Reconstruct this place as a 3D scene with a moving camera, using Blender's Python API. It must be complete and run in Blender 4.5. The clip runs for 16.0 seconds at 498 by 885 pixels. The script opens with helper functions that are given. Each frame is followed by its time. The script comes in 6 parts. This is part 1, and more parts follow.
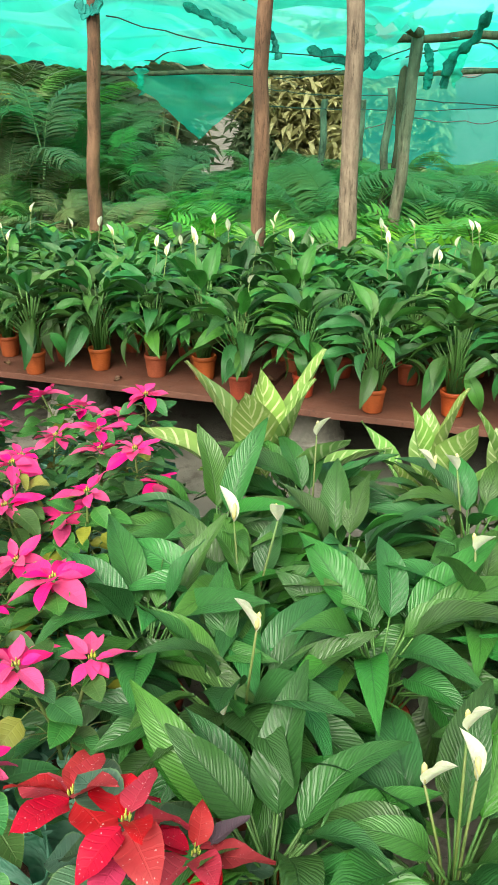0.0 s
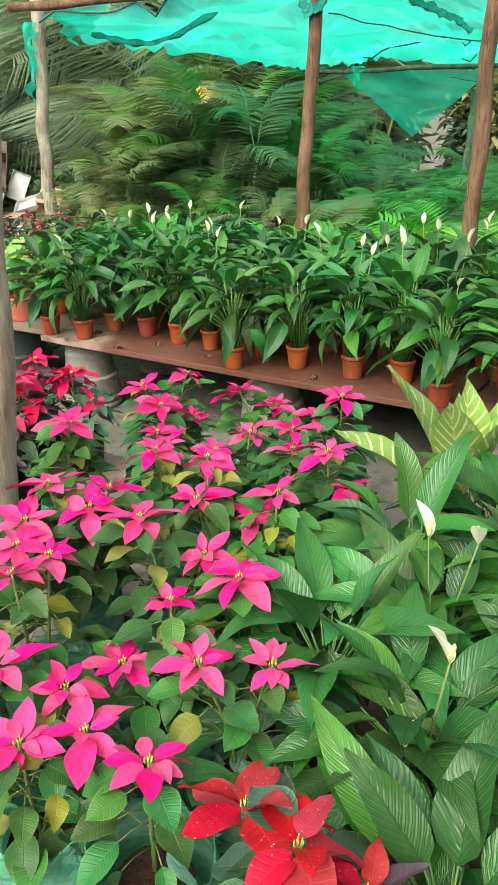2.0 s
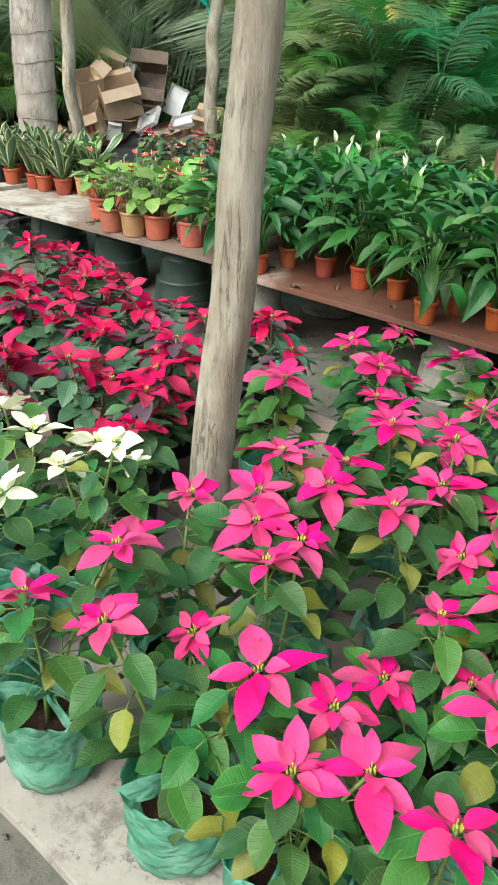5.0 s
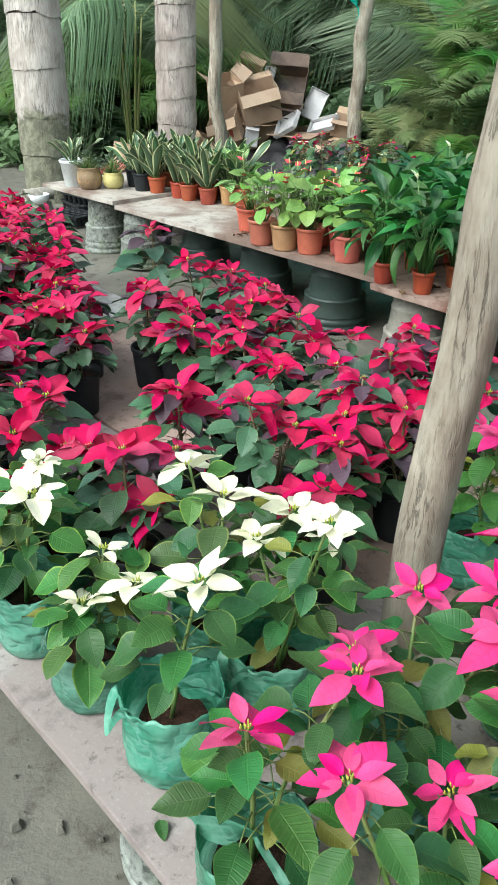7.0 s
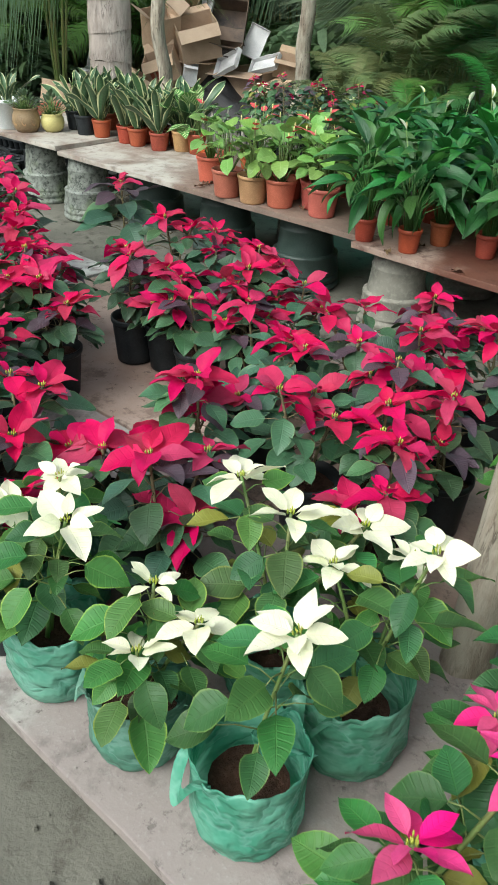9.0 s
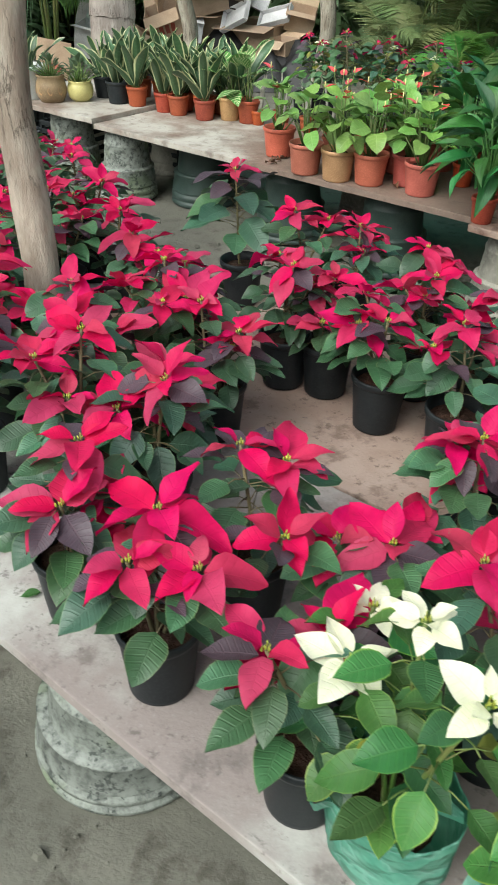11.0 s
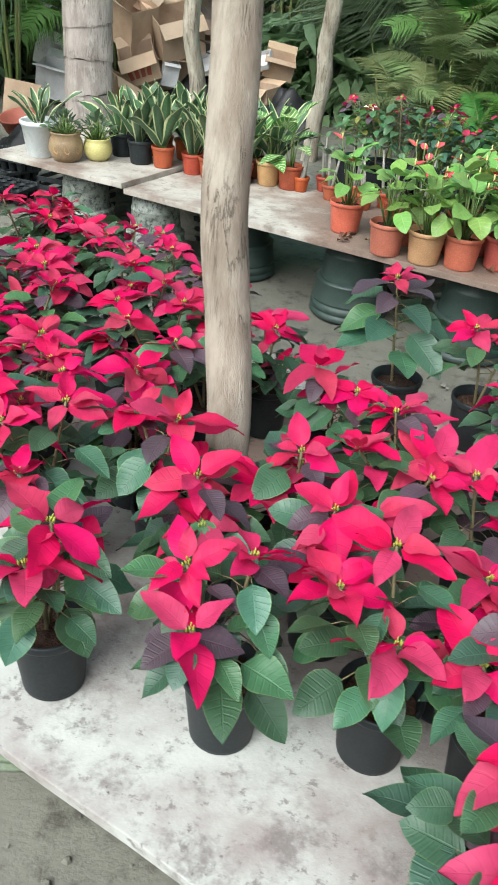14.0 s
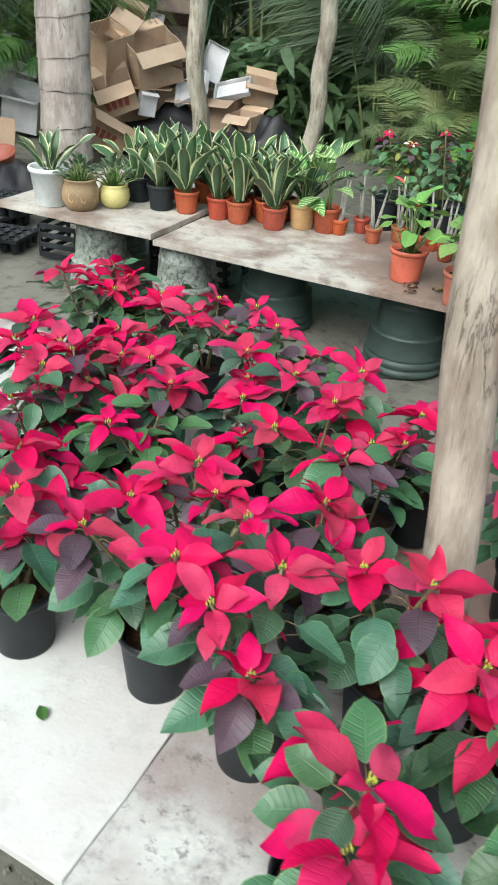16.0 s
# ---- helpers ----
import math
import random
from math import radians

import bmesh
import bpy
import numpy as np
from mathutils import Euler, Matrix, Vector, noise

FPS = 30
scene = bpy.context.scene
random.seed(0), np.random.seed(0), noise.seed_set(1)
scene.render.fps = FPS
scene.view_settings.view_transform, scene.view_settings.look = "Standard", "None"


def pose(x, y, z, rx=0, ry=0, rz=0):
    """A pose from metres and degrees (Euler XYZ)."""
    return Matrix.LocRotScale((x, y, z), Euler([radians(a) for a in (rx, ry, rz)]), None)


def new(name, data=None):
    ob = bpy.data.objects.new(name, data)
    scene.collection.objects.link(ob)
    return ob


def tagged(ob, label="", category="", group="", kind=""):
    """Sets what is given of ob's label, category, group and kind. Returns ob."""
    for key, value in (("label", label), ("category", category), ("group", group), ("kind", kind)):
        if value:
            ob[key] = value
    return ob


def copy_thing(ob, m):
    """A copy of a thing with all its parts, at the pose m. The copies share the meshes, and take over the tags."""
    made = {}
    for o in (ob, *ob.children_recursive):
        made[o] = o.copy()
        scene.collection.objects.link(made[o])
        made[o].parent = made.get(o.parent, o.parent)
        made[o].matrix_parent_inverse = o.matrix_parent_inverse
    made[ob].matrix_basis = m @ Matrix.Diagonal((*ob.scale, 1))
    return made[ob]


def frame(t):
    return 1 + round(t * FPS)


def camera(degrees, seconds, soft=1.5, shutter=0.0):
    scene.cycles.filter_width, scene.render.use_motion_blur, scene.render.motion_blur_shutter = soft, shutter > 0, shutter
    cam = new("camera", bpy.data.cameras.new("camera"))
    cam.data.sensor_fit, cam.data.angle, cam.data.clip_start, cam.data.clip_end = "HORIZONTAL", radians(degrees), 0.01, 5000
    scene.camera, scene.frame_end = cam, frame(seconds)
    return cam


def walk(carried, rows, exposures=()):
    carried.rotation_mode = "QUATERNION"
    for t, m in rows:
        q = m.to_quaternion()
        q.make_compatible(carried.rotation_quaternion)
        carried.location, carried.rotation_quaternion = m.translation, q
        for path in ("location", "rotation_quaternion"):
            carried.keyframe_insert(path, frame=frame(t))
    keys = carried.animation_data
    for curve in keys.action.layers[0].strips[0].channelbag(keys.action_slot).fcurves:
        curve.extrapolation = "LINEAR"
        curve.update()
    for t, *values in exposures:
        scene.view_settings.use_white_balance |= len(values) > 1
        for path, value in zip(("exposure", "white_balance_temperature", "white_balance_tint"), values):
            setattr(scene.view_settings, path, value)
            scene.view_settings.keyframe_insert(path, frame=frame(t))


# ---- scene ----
# ---- camera ----
cam = camera(35.1, 16.0, soft=1.0, shutter=0.25)
METRES, EYE, TILT, LEAN, TURN = 3.8, 1.6, -23.0, 0.0, 0.0
ROWS = [
    (0.0, 0.0, 0.0, 0.0, 0.0, 0.0, -0.0),
    (0.5, -0.0032, 0.0003, 0.0021, 3.05, 0.23, -0.71),
    (1.0, -0.0082, 0.0019, 0.0027, 7.82, 0.82, -2.72),
    (1.5, -0.0079, 0.008, 0.0036, 10.79, 0.01, -3.81),
    (2.0, -0.0082, 0.0146, 0.0037, 13.46, -0.59, -4.39),
    (2.5, -0.0158, 0.0209, 0.0017, 13.72, -1.97, -4.93),
    (3.0, -0.0255, 0.0259, 0.0021, 14.57, -3.22, -5.6),
    (3.5, -0.0351, 0.0288, 0.0035, 14.92, -3.78, -6.56),
    (4.0, -0.0602, 0.0327, 0.005, 17.68, -4.65, -8.67),
    (6.5, -0.1808, 0.0744, 0.0266, 26.08, -7.8, -11.44),
    (7.0, -0.2, 0.0848, 0.0299, 29.23, -7.95, -12.23),
    (7.5, -0.2172, 0.0952, 0.0293, 29.54, -9.16, -12.26),
    (8.0, -0.242, 0.0885, 0.0294, 26.41, -9.96, -10.52),
    (10.5, -0.4297, 0.1552, 0.0458, 21.63, -11.03, -12.32),
    (11.0, -0.4951, 0.1495, 0.0462, 20.48, -13.03, -9.97),
    (11.5, -0.5316, 0.1514, 0.052, 20.4, -11.97, -10.97),
    (12.0, -0.5791, 0.1761, 0.0648, 22.75, -9.16, -10.47),
    (12.5, -0.6122, 0.1967, 0.0713, 22.38, -8.76, -11.69),
    (13.0, -0.6494, 0.2057, 0.0759, 19.96, -9.16, -13.46),
    (13.5, -0.7003, 0.2068, 0.0811, 16.01, -10.16, -12.04),
    (14.0, -0.7437, 0.2038, 0.0855, 13.54, -10.2, -9.84),
    (14.5, -0.7823, 0.2187, 0.0948, 14.64, -9.11, -9.13),
    (15.0, -0.8269, 0.2511, 0.1073, 13.87, -8.17, -8.92),
    (15.5, -0.8558, 0.2656, 0.1108, 12.52, -9.75, -9.49),
    (16.0, -0.9128, 0.2701, 0.1188, 8.86, -8.61, -7.4),
]
EXPOSURES = [(0.0, 0.92, 7050, 4), (2.5, 0.87, 7000, 4), (4.0, 0.72, 6700, 4), (7.0, 0.61, 6050, 6), (10.5, 0.25, 6300, 5), (11.5, 0.50, 6200, 5), (12.5, 0.75, 6050, 6), (14.0, 0.63, 6050, 6), (16.0, 0.55, 6050, 6)]
walk(cam, [(t, pose(0, 0, EYE, TILT, LEAN, TURN) @ pose(METRES * x, METRES * y, METRES * z, 90 + pitch, roll, yaw)) for t, x, y, z, yaw, pitch, roll in ROWS], EXPOSURES)

# ---- light: a bright, overcast winter day ----
world = bpy.data.worlds.new("world")
scene.world = world
world.use_nodes = True
wn = world.node_tree.nodes
sky = wn.new("ShaderNodeTexSky")
sky.sky_type, sky.sun_disc = "NISHITA", False
sky.sun_elevation, sky.sun_rotation = radians(46), radians(200)
sky.air_density, sky.dust_density = 1.6, 4.0
cloud = wn.new("ShaderNodeHueSaturation")
cloud.inputs["Saturation"].default_value = 0.3
world.node_tree.links.new(sky.outputs[0], cloud.inputs["Color"])
world.node_tree.links.new(cloud.outputs[0], wn["Background"].inputs[0])
wn["Background"].inputs[1].default_value = 0.15
sun = new("sun", bpy.data.lights.new("sun", "SUN"))
sun.data.energy, sun.data.angle, sun.data.color = 2.7, radians(50), (1.0, 0.965, 0.90)
sun.rotation_euler = (radians(44), 0, radians(-20))

# ---- plan: u along the tables, v away from the path ----
C, S = math.cos(radians(17.2)), math.sin(radians(17.2))


def at(u, v, z=0.0):
    return Vector((u * C + v * S, -u * S + v * C, z))


def place(u, v, z=0.0, turn=0.0, size=1.0):
    return Matrix.Translation(at(u, v, z)) @ Matrix.Rotation(radians(turn - 17.2), 4, "Z") @ Matrix.Scale(size, 4)


rnd = random.Random(7)
TABLE, BENCH = 0.32, 0.435


# ---- materials ----
class Nodes:
    def __init__(self, name):
        self.mat = bpy.data.materials.new(name)
        self.mat.use_nodes = True
        self.t = self.mat.node_tree
        self.bsdf = self.t.nodes["Principled BSDF"]
        self.out = self.t.nodes["Material Output"]

    def node(self, kind):
        return self.t.nodes.new(kind)

    def put(self, socket, value):
        if isinstance(value, bpy.types.NodeSocket):
            self.t.links.new(value, socket)
        elif isinstance(value, tuple) and len(value) == 3 and socket.type == "RGBA":
            socket.default_value = (*value, 1)
        else:
            socket.default_value = value

    def math(self, op, a, b=0.0, c=0.0):
        n = self.node("ShaderNodeMath")
        n.operation = op
        for s, x in zip(n.inputs, (a, b, c)):
            self.put(s, x)
        return n.outputs[0]

    def ramp(self, x, lo, hi):
        n = self.node("ShaderNodeMapRange")
        n.interpolation_type = "SMOOTHSTEP"
        for s, v in zip(n.inputs, (x, lo, hi, 0.0, 1.0)):
            self.put(s, v)
        return n.outputs[0]

    def mix(self, f, a, b):
        n = self.node("ShaderNodeMix")
        n.data_type = "RGBA"
        self.put(n.inputs[0], f), self.put(n.inputs[6], a), self.put(n.inputs[7], b)
        return n.outputs[2]

    def noise(self, scale, detail=4.0, rough=0.6, where="Object", stretch=None):
        co = self.node("ShaderNodeTexCoord").outputs[where]
        if stretch:
            m = self.node("ShaderNodeMapping")
            m.inputs["Scale"].default_value = stretch
            self.put(m.inputs[0], co)
            co = m.outputs[0]
        n = self.node("ShaderNodeTexNoise")
        self.put(n.inputs["Vector"], co)
        n.inputs["Scale"].default_value, n.inputs["Detail"].default_value, n.inputs["Roughness"].default_value = scale, detail, rough
        return n.outputs[0]

    def world_noise(self, scale, detail=4.0, rough=0.6):
        n = self.node("ShaderNodeTexNoise")
        self.put(n.inputs["Vector"], self.node("ShaderNodeNewGeometry").outputs["Position"])
        n.inputs["Scale"].default_value, n.inputs["Detail"].default_value, n.inputs["Roughness"].default_value = scale, detail, rough
        return n.outputs[0]

    def chance(self):
        return self.node("ShaderNodeObjectInfo").outputs["Random"]

    def vary(self, colour, dh=0.02, ds=0.1, dv=0.3):
        n = self.node("ShaderNodeHueSaturation")
        r = self.chance()
        r2 = self.math("FRACT", self.math("MULTIPLY", r, 7.31))
        self.put(n.inputs["Hue"], self.math("MULTIPLY_ADD", r, dh, 0.5 - dh / 2))
        self.put(n.inputs["Saturation"], self.math("MULTIPLY_ADD", r2, ds, 1 - ds / 2))
        self.put(n.inputs["Value"], self.math("MULTIPLY_ADD", r2, dv, 1 - dv / 2))
        self.put(n.inputs["Color"], colour)
        return n.outputs[0]

    def bump(self, height, strength=0.3, distance=0.01):
        n = self.node("ShaderNodeBump")
        n.inputs["Strength"].default_value, n.inputs["Distance"].default_value = strength, distance
        self.put(n.inputs["Height"], height)
        self.put(self.bsdf.inputs["Normal"], n.outputs[0])
        return n.outputs[0]

    def finish(self, colour, rough=0.5, spec=0.5, metal=0.0, lit=0.0, glow=None, open_weave=0.0):
        b = self.bsdf
        self.put(b.inputs["Base Color"], colour)
        self.put(b.inputs["Roughness"], rough)
        self.put(b.inputs["Specular IOR Level"], spec)
        self.put(b.inputs["Metallic"], metal)
        if lit:
            tr = self.node("ShaderNodeBsdfTranslucent")
            self.put(tr.inputs[0], glow if glow is not None else colour)
            m = self.node("ShaderNodeMixShader")
            m.inputs[0].default_value = lit
            self.t.links.new(b.outputs[0], m.inputs[1])
            self.t.links.new(tr.outputs[0], m.inputs[2])
            if open_weave:
                clear, both = self.node("ShaderNodeBsdfTransparent"), self.node("ShaderNodeMixShader")
                self.put(clear.inputs[0], (0.45, 1.0, 0.9))
                both.inputs[0].default_value = open_weave
                self.t.links.new(m.outputs[0], both.inputs[1])
                self.t.links.new(clear.outputs[0], both.inputs[2])
                m = both
            self.t.links.new(m.outputs[0], self.out.inputs[0])
        return self.mat


def leaf_material(name, base, vein, veins=9.0, slant=2.2, rough=0.38, lit=0.22, strength=0.35, dh=0.02, dv=0.35, rib=0.07, edge=None, spec=0.4, mottle=None, edge_at=0.62, quilt=0.0, drop_glints=False):
    n = Nodes(name)
    uv = n.node("ShaderNodeSeparateXYZ")
    n.put(uv.inputs[0], n.node("ShaderNodeUVMap").outputs[0])
    across = n.math("MULTIPLY", n.math("ABSOLUTE", n.math("SUBTRACT", uv.outputs[0], 0.5)), 2.0)
    mid = n.math("SUBTRACT", 1.0, n.ramp(across, rib * 0.4, rib))
    wave = n.math("FRACT", n.math("SUBTRACT", n.math("MULTIPLY", uv.outputs[1], veins), n.math("MULTIPLY", across, slant)))
    side = n.math("SUBTRACT", 1.0, n.ramp(n.math("ABSOLUTE", n.math("SUBTRACT", wave, 0.5)), 0.06, 0.16))
    lines = n.math("MAXIMUM", mid, n.math("MULTIPLY", side, 0.55))
    blot = n.noise(28.0, 3.0)
    c = n.mix(n.math("MULTIPLY", n.ramp(blot, 0.35, 0.75), 0.5), base, tuple(x * 0.62 for x in base))
    if mottle:
        m = n.ramp(n.math("ADD", n.math("MULTIPLY", side, 0.5), n.math("MULTIPLY", n.noise(60.0, 3.0), 0.9)), 0.5, 0.78)
        m = n.math("MULTIPLY", m, n.math("SUBTRACT", 1.0, n.ramp(across, 0.72, 0.95)))
        c = n.mix(m, c, mottle)
    c = n.mix(n.math("MULTIPLY", lines, strength), c, vein)
    if edge:
        c = n.mix(n.ramp(across, edge_at, edge_at + 0.12), c, edge)
    # pale dots mixed into the colour imitate glints on water drops
    if drop_glints:
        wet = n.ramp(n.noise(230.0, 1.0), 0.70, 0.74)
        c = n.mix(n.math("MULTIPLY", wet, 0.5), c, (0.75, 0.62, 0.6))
    c = n.vary(c, dh, 0.15, dv)
    relief = n.math("ADD", n.math("MULTIPLY", n.math("SUBTRACT", 1.0, lines), 0.7), n.math("MULTIPLY", n.noise(90.0, 2.0), 0.4))
    if quilt:
        swell = n.math("SINE", n.math("MULTIPLY", wave, math.pi))
        relief = n.math("ADD", relief, n.math("MULTIPLY", swell, quilt))
    n.bump(relief, 0.5 if quilt else 0.35, 0.0032 if quilt else 0.0025)
    return n.finish(c, n.math("MULTIPLY_ADD", blot, 0.25, rough - 0.1), spec, 0.0, lit)


def plain_material(name, base, dark, scale=14.0, rough=0.55, bump=0.25, spec=0.4, fine=160.0, dv=0.2, stretch=None, lit=0.0, depth=0.004, dh=0.01):
    n = Nodes(name)
    a, b = n.noise(scale, 6.0, 0.65, stretch=stretch), n.noise(fine, 3.0, 0.6, stretch=stretch)
    c = n.mix(n.ramp(a, 0.36, 0.68), base, dark)
    c = n.mix(n.math("MULTIPLY", n.ramp(b, 0.45, 0.7), 0.3), c, tuple(min(1, x * 1.5 + 0.02) for x in base))
    c = n.vary(c, dh, 0.1, dv)
    n.bump(n.math("ADD", a, n.math("MULTIPLY", b, 0.5)), bump, depth)
    return n.finish(c, n.math("MULTIPLY_ADD", a, 0.3, rough - 0.15), spec, 0.0, lit)


def peeling_material(name, pale, dark, green):
    """Old paint in chips over a dark shell, greenish with algae here and there."""
    n = Nodes(name)
    a, b = n.noise(44.0, 6.0, 0.72), n.noise(8.0, 4.0, 0.6)
    c = n.mix(n.ramp(n.noise(30.0, 6.0, 0.75), 0.38, 0.66), pale, tuple(x * 0.42 for x in pale))
    c = n.mix(n.math("MULTIPLY", n.ramp(n.noise(3.5, 4.0), 0.48, 0.62), 0.6), c, green)
    chip = n.ramp(n.math("ADD", a, n.math("MULTIPLY", b, 0.35)), 0.74, 0.77)
    c = n.mix(n.math("MULTIPLY", chip, 0.7), c, dark)
    c = n.vary(c, 0.02, 0.1, 0.25)
    n.bump(n.math("SUBTRACT", n.math("MULTIPLY", a, 0.3), chip), 0.6, 0.004)
    return n.finish(c, 0.6, 0.35)


def ground_material():
    n = Nodes("packed_earth")
    a, b, d = n.world_noise(1.1, 6.0), n.world_noise(9.0, 8.0, 0.7), n.world_noise(70.0, 5.0, 0.7)
    c = n.mix(n.ramp(a, 0.35, 0.65), (0.182, 0.178, 0.148), (0.112, 0.112, 0.092))
    c = n.mix(n.math("MULTIPLY", n.ramp(b, 0.5, 0.68), 0.7), c, (0.05, 0.046, 0.036))
    c = n.mix(n.math("MULTIPLY", n.ramp(d, 0.58, 0.72), 0.22), c, (0.27, 0.25, 0.21))
    n.bump(n.math("ADD", n.math("MULTIPLY", b, 1.4), n.math("MULTIPLY", d, 0.25)), 0.55, 0.018)
    return n.finish(c, 0.85, 0.2)


def slab_material(name, pale, red, wet, worn=0.0, stain=1.0, span=(-3.2, -1.6)):
    n = Nodes(name)
    a, b, d, e = n.world_noise(2.3, 6.0), n.world_noise(11.0, 7.0, 0.72), n.world_noise(120.0, 4.0), n.world_noise(26.0, 6.0, 0.75)
    patch = n.ramp(a, 0.35, 0.62)
    if worn:
        x = n.node("ShaderNodeSeparateXYZ")
        n.put(x.inputs[0], n.node("ShaderNodeNewGeometry").outputs["Position"])
        patch = n.ramp(n.math("ADD", a, n.math("MULTIPLY", n.ramp(x.outputs[0], *span), worn)), 0.42, 0.66)
    c = n.mix(patch, pale, red)
    c = n.mix(n.math("MULTIPLY", n.ramp(b, 0.5, 0.7), 0.75 * stain), c, tuple(x * 0.5 for x in red))
    c = n.mix(n.math("MULTIPLY", n.ramp(e, 0.57, 0.66), 0.75 * stain), c, tuple(x * 0.42 for x in red))
    c = n.mix(n.math("MULTIPLY", n.math("MULTIPLY", n.ramp(n.world_noise(48.0, 5.0, 0.7), 0.62, 0.70), n.ramp(b, 0.4, 0.6)), stain), c, (0.09, 0.075, 0.07))
    c = n.mix(n.math("MULTIPLY", n.ramp(n.world_noise(5.5, 6.0, 0.68), 0.54, 0.66), 0.5 * stain), c, tuple(x * 0.62 for x in red))
    c = n.mix(n.math("MULTIPLY", n.ramp(d, 0.55, 0.75), 0.12), c, tuple(min(0.85, x * 1.3) for x in pale))
    n.bump(n.math("ADD", n.math("MULTIPLY", b, 0.5), n.math("MULTIPLY", d, 0.5)), 0.35, 0.006)
    return n.finish(c, n.math("MULTIPLY_ADD", n.ramp(a, 0.4, 0.65), -0.35 * wet, 0.8 - 0.1 * wet), 0.4)


def bag_material():
    n = Nodes("green_plastic_bag")
    a, b = n.noise(9.0, 4.0), n.noise(11.0, 3.0, 0.55, stretch=(1.0, 1.0, 1.7))
    c = n.mix(n.ramp(a, 0.35, 0.7), (0.115, 0.37, 0.245), (0.25, 0.55, 0.40))
    # pale lines along the folds are highlights painted into the plastic's colour
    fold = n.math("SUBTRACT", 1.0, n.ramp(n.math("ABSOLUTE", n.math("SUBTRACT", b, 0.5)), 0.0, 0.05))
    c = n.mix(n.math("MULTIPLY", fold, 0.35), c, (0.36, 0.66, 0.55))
    c = n.vary(c, 0.02, 0.2, 0.25)
    n.bump(n.math("ADD", n.math("MULTIPLY", n.math("ABSOLUTE", n.math("SUBTRACT", b, 0.5)), 2.6), n.math("MULTIPLY", n.noise(60.0, 2.0), 0.1)), 0.8, 0.014)
    return n.finish(c, 0.24, 0.5, 0.0, 0.45)


def net_material():
    n = Nodes("green_shade_net")
    a, b = n.world_noise(1.3, 5.0), n.world_noise(6.0, 5.0, 0.7)
    w = n.noise(260.0, 1.0)
    c = n.mix(n.ramp(a, 0.3, 0.7), (0.0, 0.46, 0.36), (0.02, 0.60, 0.50))
    c = n.mix(n.math("MULTIPLY", n.ramp(b, 0.55, 0.75), 0.35), c, (0.0, 0.26, 0.2))
    n.bump(n.math("ADD", b, n.math("MULTIPLY", w, 0.2)), 0.3, 0.02)
    # dark fold lines: the shade of creases is painted into the net's colour
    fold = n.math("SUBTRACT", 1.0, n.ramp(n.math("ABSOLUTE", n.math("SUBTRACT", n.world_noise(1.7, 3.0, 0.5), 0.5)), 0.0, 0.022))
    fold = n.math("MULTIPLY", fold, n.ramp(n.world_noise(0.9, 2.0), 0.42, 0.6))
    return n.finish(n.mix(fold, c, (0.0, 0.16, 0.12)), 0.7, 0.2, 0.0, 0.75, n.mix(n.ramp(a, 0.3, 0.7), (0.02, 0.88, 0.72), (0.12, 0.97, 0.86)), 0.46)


def wood_material(name, pale, dark, moss=None, soft=1.0):
    n = Nodes(name)
    a = n.noise(2.2, 6.0, 0.7, stretch=(5.0, 5.0, 1.3))
    b = n.noise(9.0, 8.0, 0.78, stretch=(6.0, 6.0, 0.55))
    k = n.noise(4.5, 4.0, 0.65, stretch=(1.6, 1.6, 0.9))
    grain = n.noise(3.2, 5.0, 0.6, stretch=(11.0, 11.0, 0.8))
    crack = n.math("SUBTRACT", 1.0, n.ramp(n.math("ABSOLUTE", n.math("SUBTRACT", grain, 0.5)), 0.004, 0.022))
    crack = n.math("MULTIPLY", crack, n.ramp(n.noise(3.0, 3.0), 0.44, 0.58))
    c = n.mix(n.ramp(a, 0.38, 0.64), pale, dark)
    c = n.mix(n.math("MULTIPLY", n.ramp(k, 0.52, 0.66), 0.55), c, tuple(min(0.7, x * 1.35) for x in pale))
    c = n.mix(n.math("MULTIPLY", n.ramp(b, 0.5, 0.68), 0.45 * soft), c, tuple(x * 0.5 for x in dark))
    c = n.mix(n.math("MULTIPLY", n.ramp(n.noise(2.4, 4.0, 0.6, stretch=(2.0, 2.0, 0.8)), 0.60, 0.70), 0.65), c, tuple(x * 0.5 for x in dark))
    c = n.mix(n.math("MULTIPLY", crack, 0.7), c, tuple(x * 0.3 for x in dark))
    if moss:
        z = n.node("ShaderNodeSeparateXYZ")
        n.put(z.inputs[0], n.node("ShaderNodeTexCoord").outputs["Object"])
        m = n.ramp(n.math("ADD", n.math("MULTIPLY", z.outputs[2], -0.85), n.noise(4.0, 6.0, 0.7)), -0.28, -0.16)
        c = n.mix(n.math("MULTIPLY", m, 0.9), c, n.mix(n.ramp(n.noise(13.0, 5.0, 0.7), 0.42, 0.6), moss, tuple(x * 1.9 for x in moss)))
    n.bump(n.math("SUBTRACT", n.math("ADD", n.math("MULTIPLY", a, 0.8), n.math("MULTIPLY", b, 0.9)), n.math("MULTIPLY", crack, 0.6)), 0.7, 0.014)
    return n.finish(c, 0.8, 0.25)


